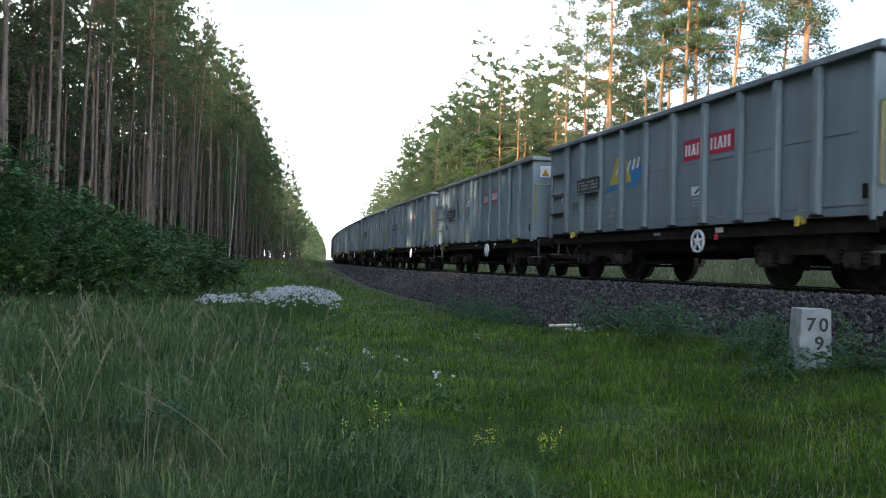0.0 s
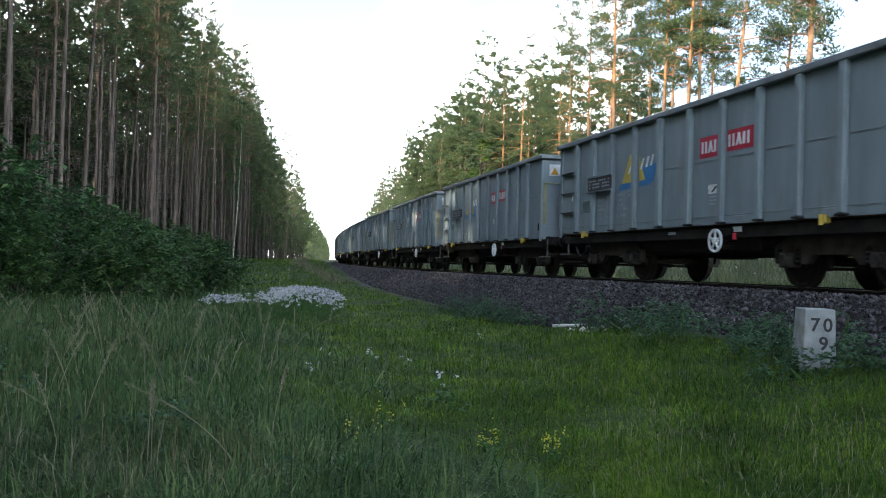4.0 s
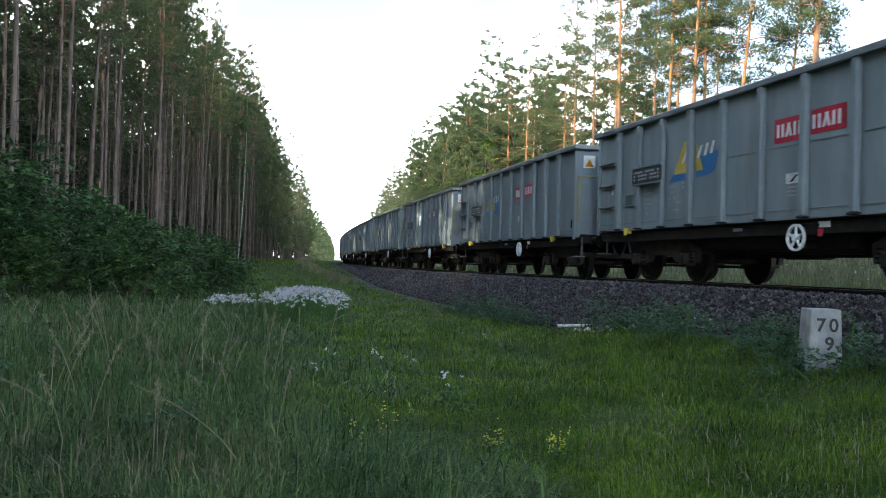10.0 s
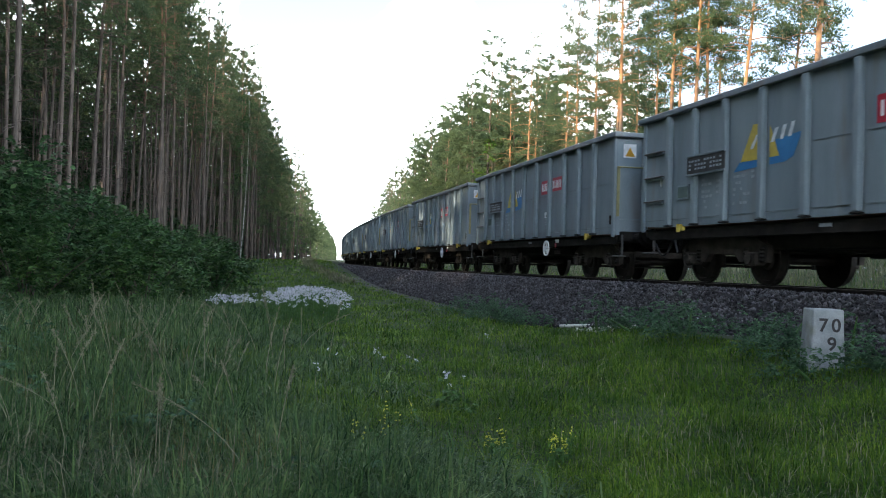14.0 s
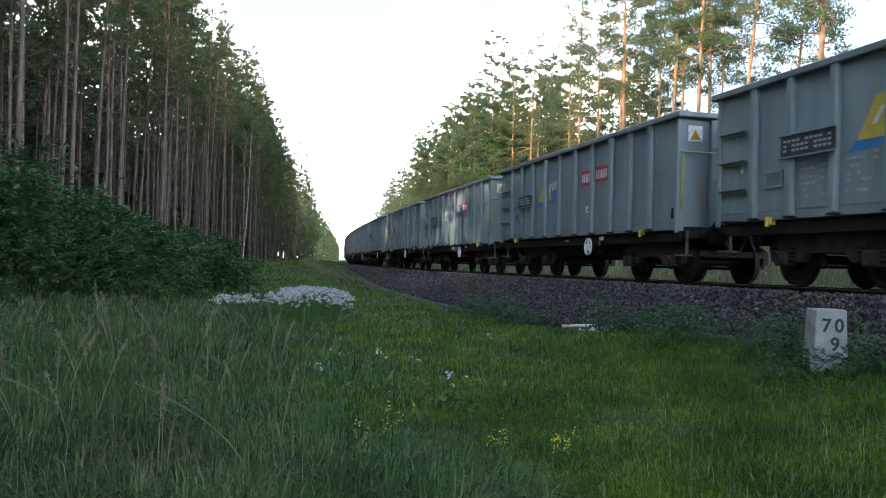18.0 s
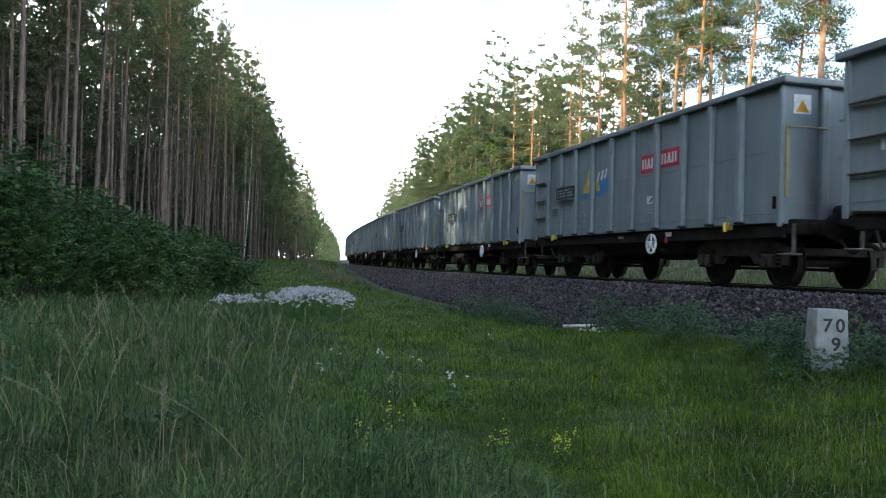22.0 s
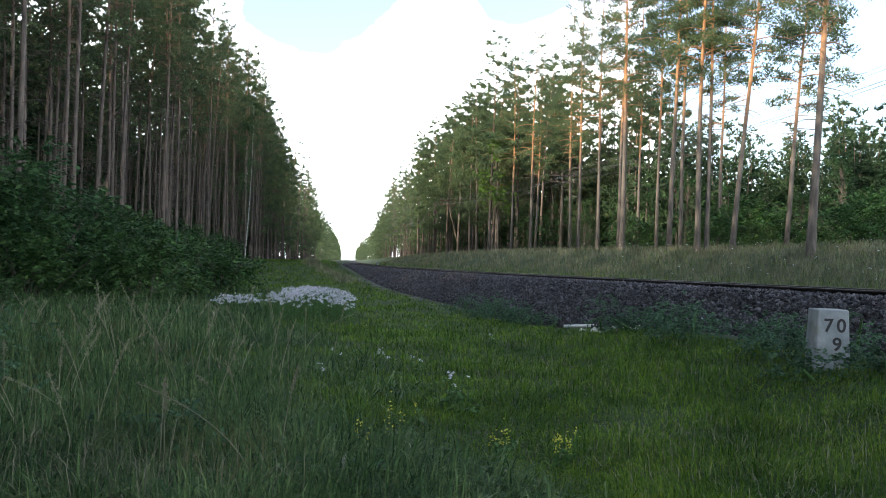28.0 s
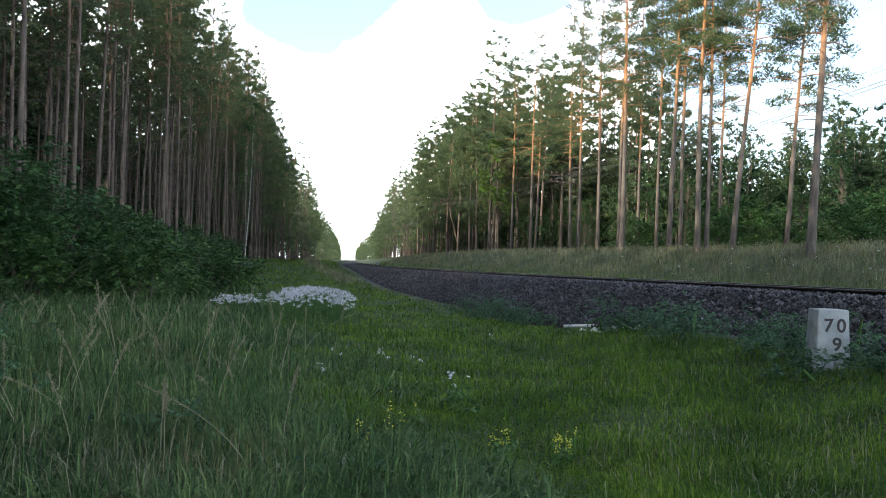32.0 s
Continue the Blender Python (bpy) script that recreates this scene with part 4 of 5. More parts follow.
INNER = [pine_shape(40 + i, h, 0.5, 2.2, 26, 320, 3, 0.56, 16, 0.11, bare=3, slim=0.36, clump=1.35) for i, h in enumerate((24, 22.5, 25, 23))]
FAR = [pine_shape(80 + i, h, 0.1, 3.0, 32, 840, 3, 0.47, 0, 0.16, top_round=0.5, bare=6, slim=0.36, pads=0.2, clump=1.05) for i, h in enumerate((24, 22.5, 25.5))]
FARTHEST = [pine_shape(84 + i, h, 0.0, 3.2, 30, 300, 3, 1.1, 0, 0.08, top_round=0.5, bare=40, slim=0.4, clump=1.3) for i, h in enumerate((24, 22.5, 25.5))]
BACK = [pine_shape(70 + i, h, 0.3, 2.7, 20, 320, 3, 1.1, 0, 0.14, bare=8, slim=0.42, clump=1.9) for i, h in enumerate((24, 22.5, 25))]
SPRUCE = [pine_shape(75 + i, h, 0.02, 3.0, 40, 900, 3, 0.56, 0, 0.1, top_round=0.3, bare=14, slim=0.38, clump=1.2) for i, h in enumerate((15.0, 13.5, 16.5))]
DEEP = [pine_shape(78 + i, h, 0.02, 2.8, 30, 330, 3, 0.95, 0, 0.1, top_round=0.3, bare=40, slim=0.4, clump=1.6) for i, h in enumerate((15.0, 12.5, 17.5))]
THICKET = [leafy(broadleaf_shape(90 + i, h, 0.06, r, n, 0.32, 0.07, 46), "leafy young tree in the undergrowth, leaves darkened as shade", "young_tree", M_SHADE_LEAF, category="tree", group="young trees in the undergrowth")
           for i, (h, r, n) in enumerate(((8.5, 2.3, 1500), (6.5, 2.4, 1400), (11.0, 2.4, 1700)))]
GROVE = [leafy(broadleaf_shape(120 + i, h, 0.08, r, n, 0.2, 0.09, 60), "leafy young tree behind the row of pines", "young_tree", M_GROVE, category="tree", group="young trees in the undergrowth")
         for i, (h, r, n) in enumerate(((8.0, 2.5, 3000), (6.3, 2.3, 2800), (9.5, 2.3, 3000)))]
rnd = random.Random(11)


def put(ob, x, y, turn=None, scale=1.0, sink=0.1):
    z = float(ground_z(x, y))
    c = copy_thing(ob, pose(x, y, z - sink, 0, 0, rnd.uniform(0, 360) if turn is None else turn))
    c.scale = (scale, scale, scale)
    return c


def grid(y0, y1, side, depth0, depth1, gap, edge, jitter=0.42):
    """Loose places behind the forest's edge, which runs beside the line."""
    y = y0
    while y < y1:
        d = depth0
        while d < depth1:
            yy = y + rnd.uniform(-jitter, jitter) * gap
            yield edge - EDGE * yy + side * (d + rnd.uniform(-jitter, jitter) * gap), yy
            d += gap
        y += gap


def stand(kinds, *where, low=0.9, high=1.08):
    for x, y in grid(*where):
        put(rnd.choice(kinds), x, y, None, rnd.uniform(low, high))


def woods(shapes, places, label, low=0.88, high=1.1, leaves=None):
    """Many trees that nobody could count, as one."""
    trunks, crowns = [], []
    for x, y in places:
        (tv, tf), (cv, cf) = rnd.choice(shapes)
        a, sc = rnd.uniform(0, 6.28), rnd.uniform(low, high)
        r = np.array([[cos(a), sin(a), 0], [-sin(a), cos(a), 0], [0, 0, 1]]) * sc
        at = np.array([x, y, float(ground_z(x, y)) - 0.1])
        trunks.append((tv @ r + at, tf)), crowns.append((cv @ r + at, cf))
    ob = tagged(raw("pine_woods", *joined(trunks), M_BARK, None, label, "stuff"), category="forest")
    raw("crowns", *joined(crowns), leaves or M_NEEDLE, ob, "", "stuff")


# the dark stand along the meadow: its front rows, its inside, its undergrowth, and what lies behind the camera
stand(FRONT, 16, 150, -1, 0.6, 4.5, 2.9, LEFT_EDGE)
stand(EDGE_TREES, 100, 165, -1, 1.0, 2.8, 4.4, LEFT_EDGE)
# BACK pines, mostly out of view, added to keep low sun off the meadow
woods(BACK, [*grid(-44, 15, -1, 1.0, 34, 2.7, LEFT_EDGE), *grid(15, 62, -1, 20, 29, 3.0, LEFT_EDGE), *grid(62, 112, -1, 23, 30, 3.2, LEFT_EDGE)], "dense pine stand beside the meadow", 0.9, 1.05)
stand(THICKET, 26, 120, -1, 8.0, 22, 5.4, LEFT_EDGE, low=0.6, high=1.05)
woods(INNER, [*grid(14, 60, -1, 6.0, 20, 3.6, LEFT_EDGE), *grid(60, 125, -1, 6.0, 23, 3.6, LEFT_EDGE)], "dark inside of the dense pine stand")

# tall pines in an open row across the line, each with its own height, crown and lean
ROW = ((13.05, 30.1, 18.5, 0.42, 2.2, 0.20, 2.0), (15.58, 38.5, 15.0, 0.45, 2.4, 0.15, 3.0), (13.09, 38.4, 17.0, 0.5, 2.6, 0.16, 4.0), (12.42, 40.0, 19.0, 0.48, 1.8, 0.14, 0.5), (11.94, 39.8, 18.5, 0.42, 2.0, 0.17, 0.0),
       (13.12, 46.9, 19.5, 0.5, 1.8, 0.15, 0.2), (11.74, 44.1, 20.0, 0.45, 2.0, 0.17, 1.0), (13.39, 53.3, 19.0, 0.5, 2.0, 0.14, 0.0), (10.68, 50.7, 21.0, 0.42, 2.3, 0.20, 0.2), (11.58, 56.0, 21.0, 0.45, 2.2, 0.16, 0.5),
       (10.73, 59.0, 20.5, 0.45, 2.1, 0.16, 0.3), (10.45, 65.8, 20.0, 0.42, 2.3, 0.16, 0.6), (11.03, 73.9, 21.0, 0.4, 2.4, 0.17, -0.5), (8.03, 78.2, 20.5, 0.42, 2.0, 0.17, 0.3), (9.24, 85.1, 19.5, 0.4, 2.0, 0.16, 0.8),
       (6.99, 87.3, 19.6, 0.45, 2.3, 0.17, 0.2), (6.27, 97.9, 20.0, 0.4, 2.4, 0.17, 0.0), (6.5, 113.4, 21.0, 0.4, 2.4, 0.18, 0.0), (16.9, 52.0, 18.0, 0.5, 2.0, 0.14, 0.0), (14.2, 62.0, 19.5, 0.45, 2.0, 0.15, 0.5))
for k, (x, y, h, crown, reach, girth, lean) in enumerate(ROW):
    t = pine(pine_shape(200 + k, h, crown, reach * 1.12, 34, 5400, 5, 0.2, 24, girth * 0.78, 0.006, slim=0.16, pads=0.26, clump=1.0, twigs=True), "tall sunlit pine with an orange upper trunk and sparse crown", bark=M_ROW_BARK)
    t.matrix_basis = pose(x, y, float(ground_z(x, y)) - 0.1, 0, lean, 0)
stand(EDGE_TREES, 94, 170, 1, -0.6, 8, 4.2, RIGHT_EDGE, low=0.9, high=1.03)
stand(EDGE_TREES, 82, 130, 1, 9.0, 16, 5.2, RIGHT_EDGE, low=0.7, high=0.92)
stand(GROVE, 26, 64, 1, 9.0, 22, 4.4, RIGHT_EDGE, low=0.35, high=0.7)
stand(GROVE, 64, 104, 1, 6.0, 11, 5.0, RIGHT_EDGE, low=0.45, high=0.75)
woods(SPRUCE, grid(34, 74, 1, 18, 27, 2.9, RIGHT_EDGE), "young conifers behind the open row of tall pines", 0.5, 0.72, M_NEEDLE_SHADE)
woods(SPRUCE, grid(74, 150, 1, 12, 18, 3.6, RIGHT_EDGE), "shaded conifers between the tall pines", 0.75, 1.0, M_NEEDLE_SHADE)
stand(THICKET, 46, 96, 1, 25.0, 33, 4.0, RIGHT_EDGE, low=0.85, high=1.15)
lime = leafy(broadleaf_shape(150, 13.0, 0.35, 2.3, 3200, 0.3, 0.12), "bright green broad-leaved tree among the pines", "broadleaf_tree", M_LIME, category="tree")
lime.matrix_basis = pose(5.6, 94, float(ground_z(5.6, 94)))
birch = leafy(broadleaf_shape(151, 14.0, 0.42, 1.2, 2600, 0.13, 0.04, 30, False), "slender white birch at the wood's edge", "birch_tree", M_LEAF, M_BIRCH, category="tree")
birch.matrix_basis = pose(-14.6, 62.0, float(ground_z(-14.6, 62.0)) - 0.1, 0, 1.0, 0)

LITE = [broadleaf_shape(170 + i, h, 0.0, 2.7, 420, 0.5, 0.08, 24, False) for i, h in enumerate((6.5, 8.5))]
UNDER = [broadleaf_shape(160 + i, h, 0.0, 2.7, 700, 0.42, 0.08, 26, False) for i, h in enumerate((6.5, 8.5))]
# dark backing for the shade between trunks; its out-of-view rows also block sun
woods(UNDER, grid(-8, 150, -1, 17, 27, 4.8, LEFT_EDGE), "dark undergrowth deep inside the pine stand", 1.2, 1.9, M_SHADE_LEAF)
woods(LITE, grid(48, 330, -1, 5, 6, 4.0, LEFT_EDGE), "dark undergrowth behind the first trunks", 0.4, 0.8, M_SHADE_LEAF)
woods(LITE, grid(44, 220, -1, 8.5, 9.5, 2.4, LEFT_EDGE), "close undergrowth inside the stand", 0.4, 0.75, M_SHADE_LEAF)
woods(LITE, grid(84, 330, 1, 4, 5, 2.6, RIGHT_EDGE), "dark undergrowth behind the first trunks across the line", 0.4, 0.8, M_SHADE_LEAF)
woods(LITE, grid(64, 150, 1, 12, 20, 4.6, RIGHT_EDGE), "dark undergrowth inside the forest across the line", leaves=M_SHADE_LEAF)
# backing with shade-dark needles, so the gaps between trunks stay dark
woods(DEEP, grid(14, 70, -1, 28, 37, 3.2, LEFT_EDGE), "dark young conifers deep in the stand", 0.75, 1.05, M_NEEDLE_SHADE)
woods(FAR, grid(66, 160, -1, 25, 37, 4.2, LEFT_EDGE), "dark close pines deep in the stand", 0.8, 1.0, M_NEEDLE_SHADE)
woods(DEEP, grid(115, 300, -1, 15, 30, 4.6, LEFT_EDGE), "dark conifers far inside the stand", 1.0, 1.4, M_NEEDLE_SHADE)
woods(DEEP, grid(100, 330, 1, 7.5, 20, 4.4, RIGHT_EDGE), "shaded young conifers inside the forest across the line", 0.55, 0.9, M_NEEDLE_SHADE)
woods(SPRUCE, grid(36, 76, 1, 25, 36, 2.7, RIGHT_EDGE), "close wall of conifers behind the open row of pines", 0.66, 0.85, M_NEEDLE_SHADE)
woods(SPRUCE, grid(76, 135, 1, 19, 32, 4.0, RIGHT_EDGE), "taller wall of conifers behind the open row of pines", 0.7, 0.9, M_NEEDLE_SHADE)
woods(FAR, grid(118, 190, -1, 9, 15, 4.8, LEFT_EDGE), "dark pines behind the forest's edge", 0.9, 1.05)
woods(FAR, grid(158, 330, -1, 0.5, 9.5, 4.6, LEFT_EDGE), "dark pine forest lining the cutting along the line", 1.0, 1.12)
woods(FAR, grid(168, 330, 1, -1, 8, 4.6, RIGHT_EDGE), "sunlit pine forest lining the cutting across the line", 1.0, 1.15)
woods(FARTHEST, [*grid(320, 700, -1, 0, 6, 6.0, LEFT_EDGE), *grid(700, 1500, -1, 0, 6, 9.0, LEFT_EDGE)], "dark pine forest far along the line", 0.8, 1.0)
woods(FARTHEST, [(x + 6.0 * float(smooth(y, 330, 480)), y) for x, y in (*grid(316, 700, 1, -1.5, 4.5, 6.0, RIGHT_EDGE), *grid(700, 1500, 1, -1.5, 4.5, 9.0, RIGHT_EDGE))], "pale pine forest far across the line", 0.75, 0.98)
woods(FARTHEST, [(-122 + 0.9 * i, 905 + 8 * (i % 3)) for i in range(46)], "distant trees that close the view down the line", 0.22, 0.34)


# ---- telegraph line ----
def telegraph_pole(x, y, height, arms, strut):
    pole = tagged(new("telegraph_pole"), "weathered wooden telegraph pole with crossarms and insulators", "pole", "telegraph poles along the wood")
    z = float(ground_z(x, y))
    pole.matrix_basis = pose(x, y, z, 0, 0, 10)
    bm = bms()
    rod(bm, (0, 0, -0.3), (0, 0, height), 0.13, 0.09, 10)
    part("post", bm, M_POLE, pole)
    if strut:
        bm = bms()
        rod(bm, (2.0, 0.2, -0.3), (0.08, 0, height * 0.9), 0.12, 0.09, 10)
        part("strut", bm, M_POLE, pole, "slanting wooden strut")
    for k in range(arms):
        h = height - 0.25 - 0.55 * k
        bm = bms()
        box(bm, (0, -0.12, h), (2.2, 0.09, 0.11), bevel=0.01)
        arm = part("crossarm", bm, M_POLE, pole)
        for d in (-0.95, -0.55, 0.55, 0.95):
            bm = bms()
            lathe(bm, [(0.02, 0.05), (0.02, 0.12), (0.07, 0.13), (0.075, 0.2), (0.05, 0.27), (0.02, 0.3)], Matrix.Translation((d, -0.12, h)), 10)
            part("insulator", bm, M_PORCELAIN, arm)
    return [(Vector((x, y, z)) + Matrix.Rotation(radians(10), 3, "Z") @ Vector((d, -0.12, height - 0.25 - 0.55 * k + 0.2))) for k in range(arms) for d in (-0.95, -0.55, 0.55, 0.95)]


heads = [telegraph_pole(x, y, h, 2, s) for x, y, h, s in ((18.0, 24.0, 7.0, False), (9.7, 70.0, 6.6, False), (0.45, 112.0, 7.2, True), (-8.2, 182.0, 7.0, False), (-17.2, 255.0, 7.0, False))]
for a, b in zip(heads, heads[1:]):
    for p, q in zip(a, b):
        u = np.linspace(0, 1, 14)[:, None]
        pts = np.array(p) * (1 - u) + np.array(q) * u - np.array([0, 0, 1.0]) * (4 * 0.55 * u * (1 - u))
        tagged(raw("telegraph_wire", *tube(pts, np.full(14, 0.007), 4), M_WIRE, None, "thin slack telegraph wire between poles"), category="wire", group="telegraph wires")
# ---- plants ----
def blades(x, y, z, rng, length, width, lean=0.5):
    """Grass blades, each a slim bent strip."""
    n = len(x)
    # neighbours lean much the same way, so that the sward parts into tussocks
    a = 2.6 * np.sin(x * 2.1 + 1.7 * np.sin(y * 1.3)) + 2.2 * np.sin(y * 1.9 + 1.2 * np.sin(x * 1.7)) + rng.normal(0, 1.5, n)
    ln = length * rng.uniform(0.45, 1.25, n)
    bend = rng.uniform(0.0, 1.0, n) ** 0.8 * lean
    out = np.stack([np.cos(a), np.sin(a), np.zeros(n)], -1)
    t = a + rng.normal(0, 0.6, n)
    side = np.stack([-np.sin(t), np.cos(t), np.zeros(n)], -1) * (width * rng.uniform(0.6, 1.3, n) / 2)[:, None]
    p0 = np.stack([x, y, z], -1)
    up = np.array([0, 0, 1.0])
    p1 = p0 + out * (bend * ln * 0.35)[:, None] + up * (ln * (0.62 - 0.12 * bend))[:, None]
    p2 = p0 + out * (bend * ln * 0.95)[:, None] + up * (ln * np.maximum(0.15, 1 - 0.55 * bend))[:, None]
    v = np.stack([p0 - side, p0 + side, p1 - side * 0.8, p1 + side * 0.8, p2], 1).reshape(-1, 3)
    i = 5 * np.arange(n)
    return v, np.concatenate([np.stack([i, i + 1, i + 3], -1), np.stack([i, i + 3, i + 2], -1), np.stack([i + 2, i + 3, i + 4], -1)])


def strew(rng, count, y0, y1, keep, left=-0.56, right=0.56):
    """Places on the meadow, thinning out with distance."""
    y = y0 * (y1 / y0) ** rng.uniform(0, 1, count)
    x = rng.uniform(left, right, count) * y
    s, o = beside(x, y)
    ok = rng.uniform(0, 1, count) < keep(x, y, s, o)
    return x[ok], y[ok]


def patch(x, y, k):
    return 0.5 + 0.5 * np.sin(x * 0.55 + k + 1.7 * np.sin(y * 0.33 + k)) * np.sin(y * 0.41 + 2 * k + x * 0.2)


def grass(name, label, material, x, y, rng, length, width, lean):
    v, f = blades(x, y, ground_z(x, y) - 0.015, rng, length, width, lean)
    return tagged(raw(name, v, f, material, None, label, "stuff"), category="grass")


rng = np.random.default_rng(7)
CINDER = lambda s, o: (o < 3.9 + 0.3 * np.sin(s * 0.9)) & (s > 4) & (s < 42)
mown = lambda x, y, s, o: np.where(o > 3.15, np.where(CINDER(s, o), 0.8, 1.0), 0.0) * (1 - 0.85 * smooth(o, 9.6 + 0.02 * y, 10.8 + 0.04 * y)) * (0.55 + 0.45 * patch(x * 3, y * 3, 2.0)) * smooth(np.hypot((x - 3.2) / 1.1, (y - 17.6) / 1.6), 0.7, 1.2)
x, y = strew(rng, 420000, 4.2, 150, mown)
grass("short_grass", "short bright green meadow grass beside the track", M_GRASS, x, y, rng, (0.11 + 0.07 * patch(x, y, 1.0)) * smooth(beside(x, y)[1], 2.2, 5.0) * (0.7 + 0.7 * patch(x * 5, y * 5, 9.0)) + 0.0012 * y, 0.003 + 0.0006 * y, 1.9)
rough = lambda x, y, s, o: smooth(o, 9.2, 10.5) * (0.5 + 0.5 * patch(x * 2, y * 2, 3.0))
x, y = strew(rng, 170000, 4.2, 40, rough)
grass("tall_grass", "tall bluish green unmown grass at the wood's edge", M_COARSE, x, y, rng, 0.26 + 0.22 * patch(x * 2.2, y * 2.2, 5.0) + 0.10 * smooth(y, 8, 16), 0.004 + 0.0007 * y, 2.2)
x, y = strew(rng, 95000, 4.2, 20, lambda x, y, s, o: smooth(o, 8.5, 9.6) * smooth(patch(x * 2.6, y * 2.6, 6.0), 0.25, 0.75))
grass("broad_grass", "broad drooping bluish grass leaves in the unmown strip", M_COARSE, x, y, rng, 0.34, 0.0085 + 0.0006 * y, 2.3)
x, y = strew(rng, 26000, 4.2, 16, lambda x, y, s, o: smooth(o, 10.0, 11.2) * smooth(patch(x * 1.9, y * 1.9, 2.5), 0.3, 0.8))
grass("olive_grass", "ripening olive brown grass among the unmown green", M_OLIVE, x, y, rng, 0.4, 0.003 + 0.0005 * y, 2.1)
x, y = strew(rng, 15000, 4.3, 26, lambda x, y, s, o: smooth(o, 9.7, 11.2) * smooth(patch(x * 1.5, y * 1.5, 8.0), 0.35, 0.8))
grass("dead_stalks", "pale dead stalks standing in the unmown grass", M_STALK, x, y, rng, 0.5, 0.0022 + 0.0004 * y, 1.5)

x, y = strew(rng, 9000, 4.3, 22, lambda x, y, s, o: np.where(o > 4.2, 1.0, 0.0) * smooth(patch(x * 2, y * 2, 4.0), 0.3, 0.8))
grass("straw", "thin pale dry blades among the green grass", M_STALK, x, y, rng, 0.2, 0.0022 + 0.0004 * y, 1.4)

# bank across the line
yb = 14 * (170 / 14) ** rng.uniform(0, 1, 210000)
xb = rng.uniform(-0.16, 0.62, 210000) * yb
sb, ob_ = beside(xb, yb)
ok = (ob_ < -2.9) & (ob_ > -19)
xb, yb, ob_ = xb[ok], yb[ok], ob_[ok]
low = rng.uniform(0, 1, len(xb)) > smooth(-ob_, 3.3, 7.0) * 0.9
grass("bank_grass", "green grass along the foot of the bank", M_GRASS, xb[low], yb[low], rng, 0.3, 0.005 + 0.00045 * yb[low], 1.0)
grass("dry_grass", "pale dry tall grass on the bank under the pines", M_DRY, xb[~low], yb[~low], rng, 0.42, 0.004 + 0.00035 * yb[~low], 0.9)
yr = rng.uniform(50, 130, 5200)
tx, ty, _ = on_track(np.interp(yr, LINE_Y, LINE_S), 5.0 + 1.2 * smooth(yr, 55, 80))
xr = tx + rng.normal(0, 0.4, 5200)
grass("ridge_grass", "pale tall grass on the low ridge beside the track", M_DRY, xr, yr, rng, 0.42, 0.028, 0.9)

# seed heads that stand over the unmown grass
def seed_stalk(x, y, height, lean, turn, k):
    r2 = random.Random(k)
    u = np.linspace(0, 1, 9)
    z = float(ground_z(x, y)) - 0.03
    pts = np.stack([lean * height * u ** 1.6 * cos(turn), lean * height * u ** 1.6 * sin(turn), height * u * (1 - 0.28 * lean * u)], -1) + np.array([x, y, z])
    stalk = tagged(raw("grass_stalk", *tube(pts, np.linspace(0.0042, 0.0022, 9), 4), M_STALK, None, "long pale grass stalk with a drooping seed head"), category="grass", group="seeding grass stalks")
    g = np.random.default_rng(k)
    q = g.uniform(0.7, 1.0, 46)
    c = np.stack([np.interp(q, u, pts[:, j]) for j in range(3)], -1) + g.normal(0, 0.009, (46, 3))
    raw("seed_head", *spikes(c, g, 4, 0.026, 0.007, 0.8), M_STALK, stalk)


for k, (x, y, h, lean, turn) in enumerate(((-2.55, 6.1, 0.62, 1.2, 2.8), (-2.35, 5.8, 0.85, 0.25, 0.4), (-3.5, 8.6, 1.0, 0.3, 3.0), (-3.1, 8.9, 0.95, 0.25, 0.2), (-2.9, 9.2, 1.05, 0.4, 3.3), (-3.4, 10.3, 1.1, 0.3, 0.6), (-2.6, 9.6, 1.0, 0.2, 2.0),
                                           (-4.0, 10.5, 1.0, 0.3, 2.6), (-4.6, 10.8, 1.0, 0.35, 0.3), (-4.2, 12.0, 1.1, 0.3, 3.6), (-2.0, 10.0, 0.95, 0.2, 0.9), (-2.2, 11.5, 1.0, 0.25, 2.4), (-3.0, 12.5, 1.1, 0.3, 1.0), (-1.7, 9.0, 0.85, 0.2, 0.5),
                                           (-2.3, 7.6, 0.8, 0.5, 2.7), (-1.9, 7.2, 0.8, 0.3, 0.2), (-2.9, 7.0, 0.8, 0.3, 3.4), (-3.3, 7.4, 0.85, 0.4, 1.0), (-5.0, 12.5, 1.1, 0.3, 2.2), (-3.8, 14.0, 1.1, 0.25, 0.3), (-2.6, 13.5, 1.05, 0.2, 2.9), (-1.5, 12.0, 0.9, 0.2, 0.7))):
    seed_stalk(x, y, h, lean, turn, 300 + k)
sr = random.Random(21)
for k in range(44):
    y = sr.uniform(5.0, 15.0)
    x = -0.14 * y - sr.uniform(0.2, 0.42 * y)
    seed_stalk(x, y, sr.uniform(0.6, 0.95), sr.uniform(0.15, 0.9), sr.uniform(0, 6.28), 330 + k)


